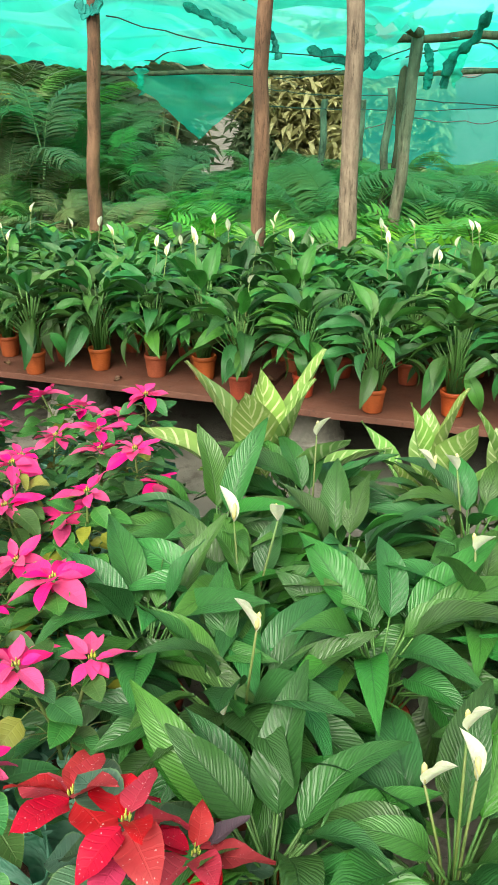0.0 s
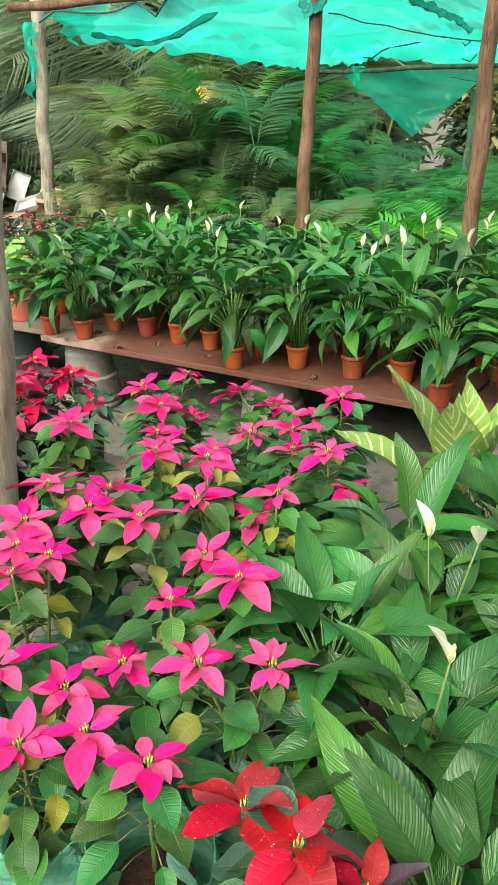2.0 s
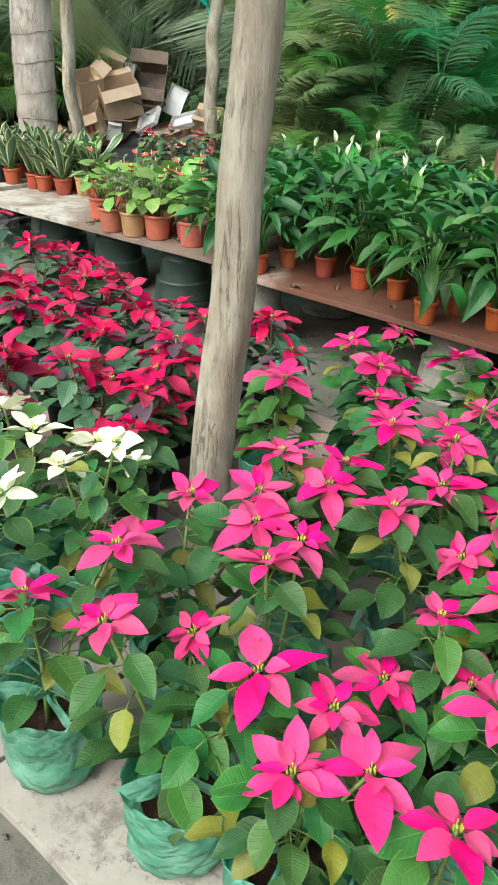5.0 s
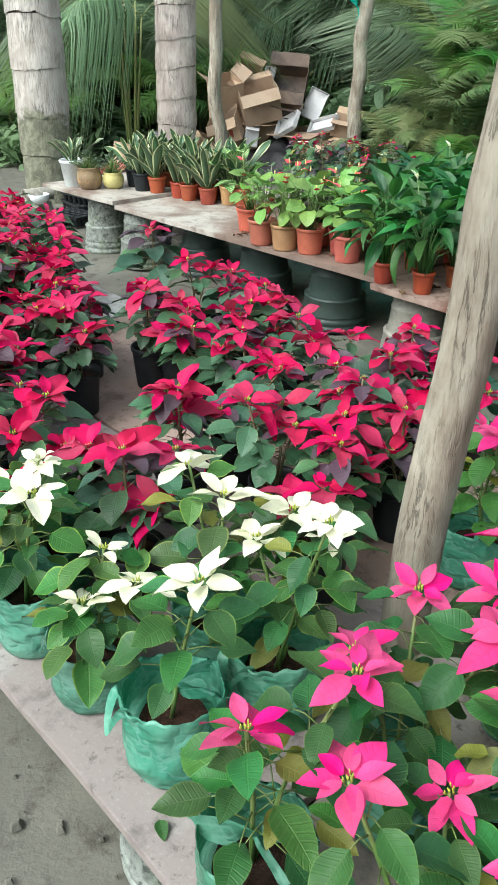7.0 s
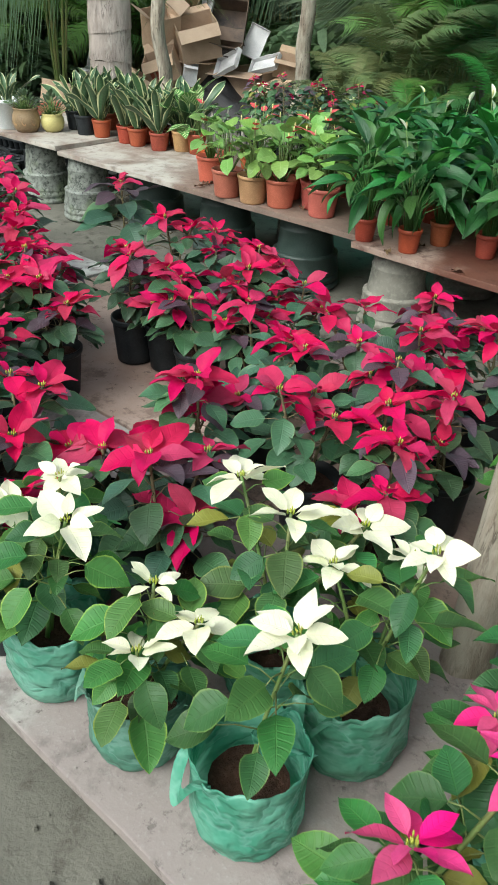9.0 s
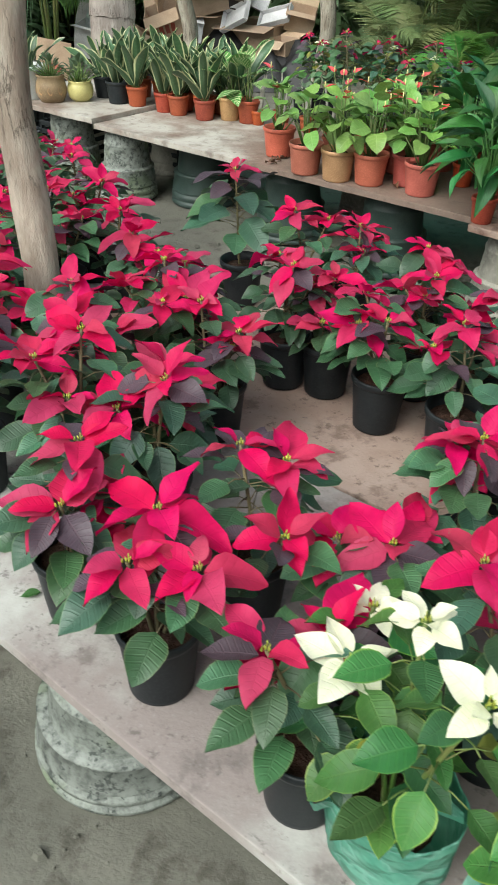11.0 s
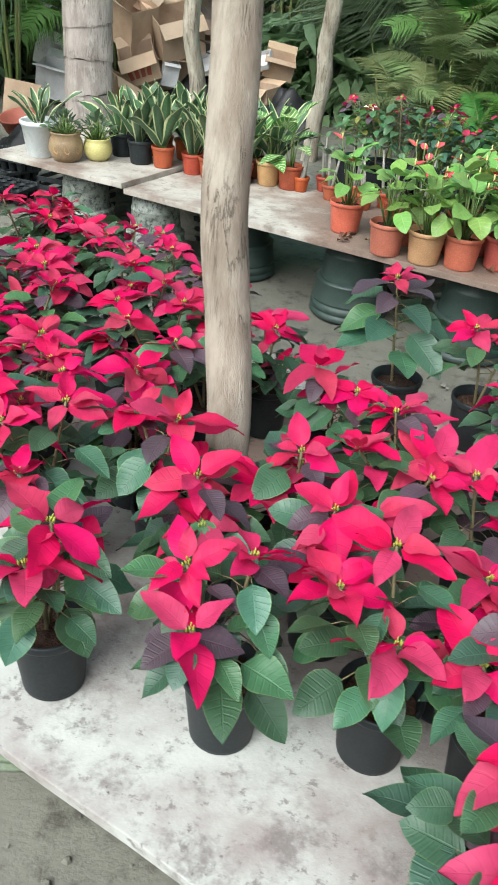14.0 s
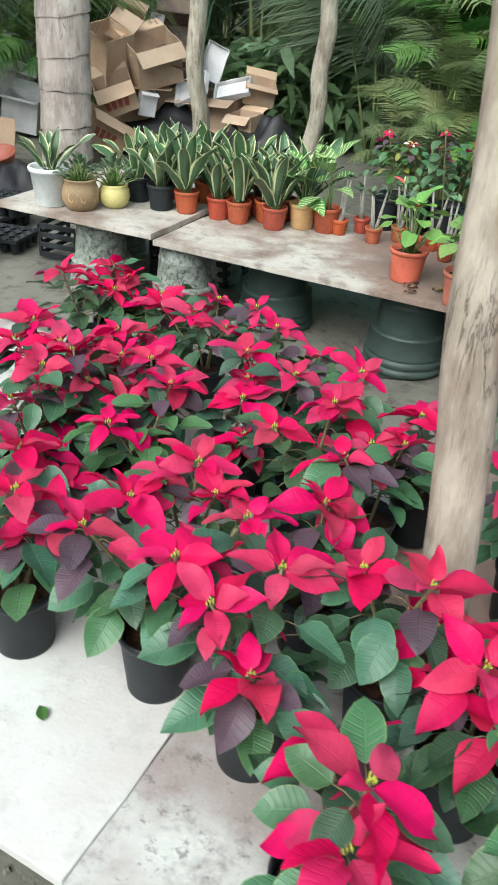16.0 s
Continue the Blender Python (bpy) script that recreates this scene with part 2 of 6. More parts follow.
M_GROUND = ground_material()
M_SLAB = slab_material("weathered_pale_slab", (0.475, 0.49, 0.455), (0.27, 0.232, 0.218), 0.0, 0.20, 0.9, (-3.7, -1.7))
M_WHITESLAB = slab_material("whitish_slab", (0.53, 0.55, 0.515), (0.46, 0.445, 0.42), 0.0, 0.0, 0.25)
M_GREYSLAB = slab_material("grey_slab", (0.36, 0.335, 0.30), (0.24, 0.205, 0.18), 0.0)
M_BROWNSLAB = slab_material("reddish_brown_slab", (0.40, 0.31, 0.26), (0.29, 0.205, 0.165), 0.0)
M_WET = slab_material("red_stained_wet_slab", (0.36, 0.27, 0.22), (0.125, 0.052, 0.034), 0.8, 0.30, 0.8, (-2.2, -1.2))
M_BACKSLAB = slab_material("pale_slab_with_damp_stains", (0.44, 0.42, 0.37), (0.20, 0.145, 0.115), 0.6, 0.42, 0.55, (-3.95, -2.9))
M_POST = wood_material("weathered_grey_wood", (0.43, 0.38, 0.31), (0.27, 0.22, 0.17), soft=0.75)
M_POSTA = wood_material("weathered_brown_grey_wood", (0.37, 0.342, 0.275), (0.225, 0.185, 0.14), soft=0.8)
M_POST3 = wood_material("dull_brown_grey_wood", (0.27, 0.215, 0.155), (0.15, 0.115, 0.085))
M_MOSSY = wood_material("mossy_palm_bark", (0.51, 0.48, 0.435), (0.38, 0.345, 0.30), (0.115, 0.12, 0.08), soft=0.5)
M_POST2 = wood_material("brown_bark_wood", (0.20, 0.115, 0.07), (0.10, 0.06, 0.04))
M_TRUNK = wood_material("pale_palm_bark", (0.56, 0.49, 0.44), (0.40, 0.34, 0.30), soft=0.5)
M_SCAR = wood_material("dark_cracked_bark", (0.30, 0.25, 0.21), (0.13, 0.10, 0.085))
M_NET = net_material()
M_BUNCHED = plain_material("bunched_green_net", (0.0, 0.25, 0.20), (0.0, 0.11, 0.09), 12.0, 0.7, 0.6, lit=0.3)
M_BAG = bag_material()
M_BLACKPOT = plain_material("black_plastic", (0.013, 0.016, 0.018), (0.024, 0.028, 0.030), 9.0, 0.48, 0.08, 0.22, dv=0.3)
M_TERRA = plain_material("terracotta_plastic", (0.34, 0.072, 0.028), (0.23, 0.045, 0.018), 8.0, 0.5, 0.08, dv=0.3, dh=0.02)
M_TERRAPINK = plain_material("pinkish_terracotta_plastic", (0.46, 0.115, 0.082), (0.36, 0.085, 0.058), 8.0, 0.5, 0.08, dv=0.25, dh=0.02)
M_BEIGE = plain_material("sand_coloured_plastic", (0.42, 0.25, 0.12), (0.33, 0.19, 0.09), 8.0, 0.5, 0.08)
M_WHITEPOT = plain_material("white_glaze", (0.68, 0.72, 0.72), (0.55, 0.6, 0.6), 6.0, 0.3, 0.05)
M_YELLOW = plain_material("pale_yellow_glaze", (0.56, 0.50, 0.19), (0.45, 0.40, 0.16), 6.0, 0.3, 0.05)
M_BROWNPOT = plain_material("brown_stoneware", (0.26, 0.19, 0.11), (0.17, 0.12, 0.07), 12.0, 0.45, 0.2)
M_GREYGREEN = peeling_material("peeling_grey_green_paint", (0.26, 0.285, 0.255), (0.022, 0.03, 0.028), (0.16, 0.21, 0.11))
M_CONCRETE = plain_material("stained_concrete", (0.27, 0.26, 0.22), (0.13, 0.13, 0.11), 5.0, 0.85, 0.6, fine=50.0)
M_DARKGREEN = plain_material("dark_green_plastic", (0.026, 0.044, 0.038), (0.046, 0.068, 0.060), 6.0, 0.45, 0.1)
M_SOIL = plain_material("potting_soil", (0.055, 0.028, 0.018), (0.028, 0.015, 0.01), 40.0, 0.9, 1.0, 0.2, 110.0, depth=0.01)
M_STEM = plain_material("green_stem", (0.10, 0.19, 0.045), (0.16, 0.16, 0.06), 9.0, 0.5, 0.1)
M_LILYSTEM = plain_material("peace_lily_stalk", (0.055, 0.165, 0.035), (0.09, 0.19, 0.05), 9.0, 0.5, 0.1)
M_WOODSTEM = plain_material("woody_stem", (0.16, 0.14, 0.07), (0.10, 0.08, 0.045), 20.0, 0.7, 0.3)
M_PALMSTEM = plain_material("palm_stalk", (0.14, 0.20, 0.06), (0.22, 0.20, 0.09), 4.0, 0.5, 0.1)
M_CYATH = plain_material("yellow_flower_buds", (0.40, 0.40, 0.06), (0.20, 0.32, 0.05), 60.0, 0.5, 0.3)
M_BOX = plain_material("brown_cardboard", (0.47, 0.345, 0.24), (0.37, 0.26, 0.175), 3.0, 0.8, 0.2, dv=0.3)
M_DARKBOX = plain_material("dark_printed_card", (0.16, 0.11, 0.08), (0.03, 0.028, 0.03), 2.2, 0.7, 0.15, dv=0.3)
M_WHITEBOX = plain_material("white_printed_card", (0.62, 0.62, 0.62), (0.45, 0.45, 0.46), 4.0, 0.6, 0.15)
M_BLACKBAG = plain_material("black_plastic_sheet", (0.014, 0.014, 0.016), (0.026, 0.026, 0.026), 5.0, 0.55, 0.8)
M_REDPRINT = plain_material("red_print", (0.34, 0.09, 0.06), (0.28, 0.08, 0.06), 20.0, 0.8, 0.1)
M_SPATHE = plain_material("white_spathe", (0.80, 0.82, 0.66), (0.72, 0.78, 0.5), 16.0, 0.45, 0.15, lit=0.3)
M_SPADIX = plain_material("cream_spadix", (0.62, 0.55, 0.25), (0.5, 0.5, 0.2), 60.0, 0.6, 0.4)
M_ANTH = plain_material("waxy_red_spathe", (0.62, 0.05, 0.06), (0.66, 0.22, 0.2), 14.0, 0.25, 0.15, lit=0.15)

L_GREEN = leaf_material("poinsettia_leaf", (0.038, 0.140, 0.032), (0.17, 0.29, 0.09), 8.0, 1.2, 0.44, 0.22, 0.13, 0.06, 0.65, spec=0.33, edge=(0.12, 0.24, 0.055), edge_at=0.90, quilt=0.08)
L_DARK = leaf_material("dark_poinsettia_leaf", (0.050, 0.126, 0.064), (0.13, 0.22, 0.13), 8.0, 1.2, 0.40, 0.16, 0.13, 0.09, 0.75, spec=0.48, edge=(0.13, 0.22, 0.085), edge_at=0.90, quilt=0.08)
L_LIME = leaf_material("light_poinsettia_leaf", (0.055, 0.172, 0.046), (0.20, 0.33, 0.12), 8.0, 1.2, 0.44, 0.24, 0.13, 0.08, 0.75, spec=0.33, edge=(0.20, 0.33, 0.07), edge_at=0.86, quilt=0.08)
L_PURPLE = leaf_material("purple_turning_leaf", (0.072, 0.048, 0.064), (0.16, 0.055, 0.08), 8.0, 1.2, 0.45, 0.12, 0.16, 0.04, 0.4, quilt=0.1)
L_YELLOW = leaf_material("yellowing_leaf", (0.20, 0.22, 0.035), (0.26, 0.28, 0.08), 8.0, 1.2, 0.5, 0.2, 0.3)
L_RED = leaf_material("red_bract", (0.58, 0.014, 0.096), (0.46, 0.010, 0.064), 7.0, 1.1, 0.52, 0.30, 0.26, 0.012, 0.30, spec=0.22)
L_DRY = leaf_material("dry_brown_leaf", (0.17, 0.10, 0.055), (0.24, 0.16, 0.09), 8.0, 1.2, 0.7, 0.1, 0.3, 0.04, 0.5)
L_DEEPRED = leaf_material("deep_red_bract", (0.40, 0.008, 0.026), (0.52, 0.05, 0.055), 8.0, 1.1, 0.5, 0.2, 0.25, 0.012, 0.35, spec=0.3, drop_glints=True)
L_PINK = leaf_material("pink_bract", (0.76, 0.050, 0.235), (0.66, 0.025, 0.165), 7.0, 1.1, 0.5, 0.28, 0.30, 0.01, 0.22, spec=0.25)
L_CREAM = leaf_material("cream_bract", (0.88, 0.88, 0.66), (0.78, 0.82, 0.46), 7.0, 1.1, 0.5, 0.28, 0.28, 0.03, 0.12, spec=0.25)
L_SPATH = leaf_material("peace_lily_leaf", (0.040, 0.160, 0.032), (0.010, 0.055, 0.012), 13.0, 3.4, 0.32, 0.2, 0.5, 0.06, 0.85, spec=0.42, quilt=0.55)
L_AGLAO = leaf_material("variegated_leaf", (0.20, 0.36, 0.09), (0.50, 0.58, 0.28), 9.0, 1.8, 0.35, 0.25, 0.3, 0.05, 0.3, mottle=(0.46, 0.56, 0.28))
L_SNAKE = leaf_material("snake_plant_leaf", (0.065, 0.135, 0.060), (0.13, 0.20, 0.11), 14.0, 0.4, 0.35, 0.05, 0.5, 0.02, 0.3, edge=(0.52, 0.55, 0.30), edge_at=0.70)
L_ANTH = leaf_material("anthurium_leaf", (0.19, 0.36, 0.085), (0.32, 0.47, 0.17), 6.0, 1.2, 0.35, 0.25, 0.4, 0.04, 0.4)
L_DIEFF = leaf_material("pale_dieffenbachia_leaf", (0.10, 0.24, 0.06), (0.45, 0.52, 0.26), 8.0, 1.6, 0.4, 0.2, 0.5, mottle=(0.55, 0.6, 0.36))
L_JADE = leaf_material("grey_green_leaf", (0.10, 0.17, 0.085), (0.16, 0.22, 0.12), 5.0, 1.0, 0.5, 0.1, 0.2)
L_PALM = leaf_material("areca_leaflet", (0.125, 0.285, 0.07), (0.20, 0.35, 0.12), 1.0, 0.0, 0.45, 0.5, 0.3, 0.06, 0.6)
# lighter copy of the areca leaflet: haze under the net painted in
L_YOUNGHAZE = leaf_material("haze_lightened_young_areca_leaflet", (0.17, 0.34, 0.10), (0.24, 0.40, 0.15), 1.0, 0.0, 0.45, 0.5, 0.3, 0.06, 0.5)
L_PALMBLUE = leaf_material("grey_green_palm_leaflet", (0.23, 0.34, 0.20), (0.28, 0.38, 0.245), 1.0, 0.0, 0.45, 0.5, 0.3, 0.05, 0.6)
L_PALMOLD = leaf_material("olive_palm_leaflet", (0.155, 0.205, 0.08), (0.24, 0.27, 0.13), 1.0, 0.0, 0.5, 0.35, 0.3, 0.06, 0.5)
L_PALMYELLOW = leaf_material("yellow_palm_leaflet", (0.70, 0.48, 0.05), (0.6, 0.45, 0.1), 1.0, 0.0, 0.5, 0.35, 0.3)
L_PALMBRIGHT = leaf_material("bright_palm_leaflet", (0.13, 0.36, 0.04), (0.2, 0.42, 0.1), 1.0, 0.0, 0.45, 0.35, 0.3, 0.05, 0.45)
L_FAR = leaf_material("far_tree_leaf", (0.20, 0.30, 0.15), (0.20, 0.30, 0.15), 1.0, 0.0, 0.6, 0.5, 0.2)
# pale yellow far leaf: sunlight on the trees is put into its colour
L_FARSUNLIT = leaf_material("painted_sunlit_far_leaf", (0.48, 0.47, 0.22), (0.48, 0.48, 0.3), 1.0, 0.0, 0.6, 0.45, 0.2)


# ---- mesh helpers ----
class Shape:
    """Vertices, faces, UVs and material slots gathered for one mesh."""

    def __init__(self):
        self.v, self.f, self.uv, self.m = [], [], [], []

    def add(self, verts, faces, uvs=None, m=None, slot=0):
        k = len(self.v)
        self.v += [tuple(m @ Vector(p)) if m else tuple(p) for p in verts]
        uvs = uvs or [(0.5, 0.5)] * len(verts)
        for f in faces:
            self.f.append(tuple(i + k for i in f))
            self.uv += [uvs[i] for i in f]
            self.m.append(slot)
        return self

    def mesh(self, name, *mats, smooth=True):
        me = bpy.data.meshes.new(name)
        me.from_pydata(self.v, [], self.f)
        me.uv_layers.new(name="UVMap").data.foreach_set("uv", [x for p in self.uv for x in p])
        for mt in mats:
            me.materials.append(mt)
        me.polygons.foreach_set("material_index", self.m)
        me.polygons.foreach_set("use_smooth", [smooth] * len(self.f))
        me.update()
        return me


def part(name, me, parent=None, m=None, label=""):
    ob = new(name, me)
    if parent:
        ob.parent = parent
    if m is not None:
        ob.matrix_basis = m
    if label:
        ob["label"] = label
    return ob


def thing(name, m, label, category, group="", kind=""):
    ob = new(name)
    ob.empty_display_size = 0.05
    ob.matrix_basis = m
    return tagged(ob, label, category, group, kind)


def blade(length, width, outline, droop=0.2, fold=0.25, wave=0.0, rows=7, twist=0.0, seed=0):
    """A leaf along +Y, face up, with a folded midrib; UV across and along."""
    r = random.Random(seed)
    ph = r.uniform(0, 6.28)
    verts, uvs, faces = [], [], []
    for i in range(rows + 1):
        t = i / rows
        w = width * 0.5 * max(outline(t), 0.0) + 0.0004
        bend = droop * t
        y, z = length * (t - 0.18 * droop * droop * t ** 3), -length * 0.5 * bend * t
        tw = twist * t
        for j in range(5):
            a = (j - 2) / 2
            dz = fold * abs(a) * w + wave * width * math.sin(t * 9 + ph + a * 2) * abs(a)
            verts.append((a * w * math.cos(tw), y, z + dz + a * w * math.sin(tw)))
            uvs.append((j / 4, t))
    for i in range(rows):
        for j in range(4):
            k = i * 5 + j
            faces.append((k, k + 1, k + 6, k + 5))
    return verts, faces, uvs


def ovate(t):
    return math.sin(math.pi * min(1, t ** 0.80)) ** 0.78 * (1.06 - 0.22 * t)


def lance(t):
    return math.sin(math.pi * t ** 0.85) ** 0.9


def tapered(t):
    return (math.sin(math.pi * min(1.0, t * 1.04) ** 0.72) ** 0.85 if t < 0.96 else 0.10 * (1 - t) / 0.04) + 0.04


def sword(t):
    return (0.62 + 0.55 * t) * (1 - t ** 5) ** 0.8


def heart(t):
    return (1.0 - t) ** 0.85 * (0.6 + 1.5 * t) if t > 0.02 else 0.5


def tube(shape, pts, radii, sides=6, slot=0):
    pts = [Vector(p) for p in pts]
    verts, faces, uvs = [], [], []
    for i, p in enumerate(pts):
        d = (pts[min(i + 1, len(pts) - 1)] - pts[max(i - 1, 0)]).normalized()
        side = d.cross(Vector((0.31, 0.95, 0.1))).normalized()
        up = side.cross(d)
        for j in range(sides):
            a = 2 * math.pi * j / sides
            verts.append(p + radii[i] * (math.cos(a) * side + math.sin(a) * up))
            uvs.append((j / sides, i / max(1, len(pts) - 1)))
    for i in range(len(pts) - 1):
        for j in range(sides):
            faces.append((i * sides + j, i * sides + (j + 1) % sides, (i + 1) * sides + (j + 1) % sides, (i + 1) * sides + j))
    faces.append(tuple(range(sides))[::-1])
    faces.append(tuple(range((len(pts) - 1) * sides, len(pts) * sides)))
    return shape.add(verts, faces, uvs, slot=slot)


def turned(profile, sides=28, wobble=0.0, seed=0, shape=None, slot=0, m=None):
    """A lathe: profile of (radius, height) round the z axis."""
    shape = shape or Shape()
    r = random.Random(seed)
    ph = [r.uniform(0, 6.28) for _ in range(4)]
    verts, faces, uvs = [], [], []
    for i, (rad, z) in enumerate(profile):
        for j in range(sides):
            a = 2 * math.pi * j / sides
            k = 1 + wobble * (math.sin(3 * a + ph[0] + z * 30) + 0.6 * math.sin(7 * a + ph[1] - z * 55) + 0.4 * math.sin(13 * a + ph[2] + z * 90))
            verts.append((rad * k * math.cos(a), rad * k * math.sin(a), z + wobble * 0.4 * rad * math.sin(5 * a + ph[3] + i)))
            uvs.append((j / sides, i / len(profile)))
    for i in range(len(profile) - 1):
        for j in range(sides):
            faces.append((i * sides + j, i * sides + (j + 1) % sides, (i + 1) * sides + (j + 1) % sides, (i + 1) * sides + j))
    shape.add(verts, faces, uvs, m, slot)
    return shape


def box_shape(x0, x1, y0, y1, z0, z1, bevel=0.004, rough=0.0, seed=0, cuts=1):
    """A slab with bevelled, slightly chipped edges."""
    bm = bmesh.new()
    bmesh.ops.create_cube(bm, size=1, matrix=Matrix.Translation(((x0 + x1) / 2, (y0 + y1) / 2, (z0 + z1) / 2)) @ Matrix.Diagonal((x1 - x0, y1 - y0, z1 - z0, 1)))
    if cuts > 1:
        long_edges = [e for e in bm.edges if e.calc_length() > 0.3]
        bmesh.ops.subdivide_edges(bm, edges=long_edges, cuts=cuts, use_grid_fill=True)
    if bevel:
        sharp = [e for e in bm.edges if len(e.link_faces) == 2 and e.calc_face_angle(0) > 0.5]
        bmesh.ops.bevel(bm, geom=sharp, offset=bevel, segments=2, affect="EDGES", profile=0.6)
    if rough:
        for v in bm.verts:
            q = noise.noise_vector(v.co * 9 + Vector((seed, 0, 0)))
            v.co += Vector((q.x, q.y, q.z * 0.35)) * rough
    return bm


def bm_mesh(name, bm, mat, smooth=False):
    me = bpy.data.meshes.new(name)
    bm.to_mesh(me)
    bm.free()
    me.materials.append(mat)
    me.polygons.foreach_set("use_smooth", [smooth] * len(me.polygons))
    return me


# ---- ground ----
def build_ground():
    sh = Shape()
    steps = [-900, -300, -100, -40, -20, -14] + [-10 + 0.2 * i for i in range(81)] + [8, 10, 15, 30, 100, 300, 900]
    n = len(steps)
    verts = []
    for y in steps:
        for x in steps:
            near = abs(x + 2) < 9 and -2 < y < 9
            z = 0.018 * noise.noise((x * 1.7, y * 1.7, 0)) + 0.012 * noise.noise((x * 5, y * 5, 3)) if near else 0.0
            verts.append((x, y, z - 0.01))
    faces = [(j * n + i, j * n + i + 1, j * n + n + i + 1, j * n + n + i) for j in range(n - 1) for i in range(n - 1)]
    sh.add(verts, faces)
    tagged(part("ground", sh.mesh("ground", M_GROUND)), "grey-brown packed earth, damp and uneven, under the tables", "ground", kind="structure")


build_ground()


# ---- tables of slabs on upturned planters ----
def slab(u0, u1, v0, v1, top, mat, label, turn=0.0, thick=0.028, seed=0):
    m = place((u0 + u1) / 2, (v0 + v1) / 2, top, turn)
    a, b = (u1 - u0) / 2, (v1 - v0) / 2
    ob = part("table_slab", bm_mesh("table_slab", box_shape(-a, a, -b, b, -thick, 0, 0.003, 0.006, seed, 14), mat), m=m)
    return tagged(ob, label, "table top", "slabs of the plant tables")


pale = "long pale cement slab with reddish stains, as a plant table"
slab(-4.190, -1.485, 0.535, 1.38, TABLE, M_SLAB, "long pale cement slab with reddish and dark stains, as a plant table", 0.45, seed=1)
slab(-6.4, -4.192, 0.565, 1.385, TABLE + 0.003, M_WHITESLAB, "long whitish cement slab with faint stains, as a plant table", 0.5, seed=3)
slab(-1.47, 0.85, 0.50, 1.37, TABLE - 0.002, M_GREYSLAB, "long grey cement slab with stains, as a plant table", -0.3, seed=2)
slab(-4.0, -1.5, 1.395, 2.24, TABLE - 0.003, M_BROWNSLAB, "long reddish-brown cement slab, as a plant table", seed=4)
slab(-1.485, 0.85, 1.395, 2.22, TABLE, M_GREYSLAB, "long grey cement slab with stains, as a plant table", seed=5)
slab(-5.9, -4.02, 1.405, 2.25, TABLE, M_SLAB, pale, seed=6)
slab(-3.32, -0.9, 3.10, 4.45, BENCH, M_WET, "wet cement slab stained red-brown, under potted peace lilies", -1.4, 0.03, seed=7)
slab(-0.89, 1.6, 3.02, 4.40, BENCH - 0.004, M_WET, "wet cement slab stained red-brown, under potted peace lilies", -1.0, 0.03, seed=8)
slab(-5.80, -3.335, 3.21, 4.30, BENCH + 0.002, M_BACKSLAB, "pale cement slab with damp brown stains under potted plants", 0.7, 0.03, seed=10)
slab(-6.78, -5.81, 3.17, 4.20, BENCH + 0.03, M_BACKSLAB, "pale stained cement slab under mixed potted plants", 2.0, 0.03, seed=11)


def planter_profile(r, h):
    """An upturned ribbed planter: wide moulded rim on the ground, narrow foot on top."""
    steps = [(0.97, 0.0), (1.0, 0.02), (1.0, 0.06), (0.955, 0.075), (0.955, 0.095), (0.985, 0.11), (0.985, 0.16), (0.945, 0.175), (0.945, 0.195), (0.965, 0.21), (0.90, 0.42), (0.915, 0.43), (0.915, 0.455), (0.80, 0.47), (0.735, 0.75), (0.75, 0.76), (0.75, 0.785), (0.725, 0.795), (0.67, 0.985), (0.65, 1.0), (0.01, 1.0)]
    return [(r * a, h * b) for a, b in steps]


def support(u, v, r, h, mat, label, turn=0.0):
    prof = planter_profile(r, h)
    root = thing("upturned_planter", place(u, v, -0.004, turn), label, "planter", "planters that carry the tables")
    for name, piece in (("rim", prof[:10]), ("collar", prof[9:14]), ("body", prof[13:])):
        part(name, turned(piece, 36, 0.003, int(u * 100)).mesh(name, mat), root)


mottled = "upturned planter with peeling grey-green paint under a slab"
hf, hb = TABLE - 0.026, BENCH - 0.027
for u, v in [(-2.85, 0.70), (-1.72, 0.80), (-0.3, 0.75), (-4.02, 0.80), (-5.3, 0.85), (-2.8, 1.95), (-1.5, 1.95), (-0.2, 1.95), (-4.05, 1.98), (-5.4, 1.98)]:
    support(u, v, 0.205, hf, M_GREYGREEN, mottled, rnd.uniform(0, 360))
for u, v, mt, z in [(-3.18, 3.34, M_CONCRETE, 0), (-2.0, 3.45, M_CONCRETE, 0), (-0.75, 3.4, M_CONCRETE, 0), (0.6, 3.4, M_CONCRETE, 0), (-5.72, 3.38, M_GREYGREEN, 0.003), (-6.28, 3.42, M_GREYGREEN, 0.028), (-5.3, 3.62, M_DARKGREEN, 0), (-4.55, 3.52, M_DARKGREEN, 0), (-3.9, 3.5, M_DARKGREEN, 0), (-3.2, 4.1, M_CONCRETE, 0), (-0.9, 4.1, M_CONCRETE, -0.003), (1.0, 4.1, M_CONCRETE, -0.003), (-4.4, 4.1, M_CONCRETE, 0), (-5.9, 3.98, M_CONCRETE, 0.006), (-6.6, 4.0, M_CONCRETE, 0.028)]:
    lab = {M_CONCRETE: "upturned grey concrete planter under a slab", M_GREYGREEN: mottled, M_DARKGREEN: "upturned dark green plastic tub under a slab"}[mt]
    support(u, v, 0.2 if mt == M_DARKGREEN else 0.18, hb + z, mt, lab, rnd.uniform(0, 360))


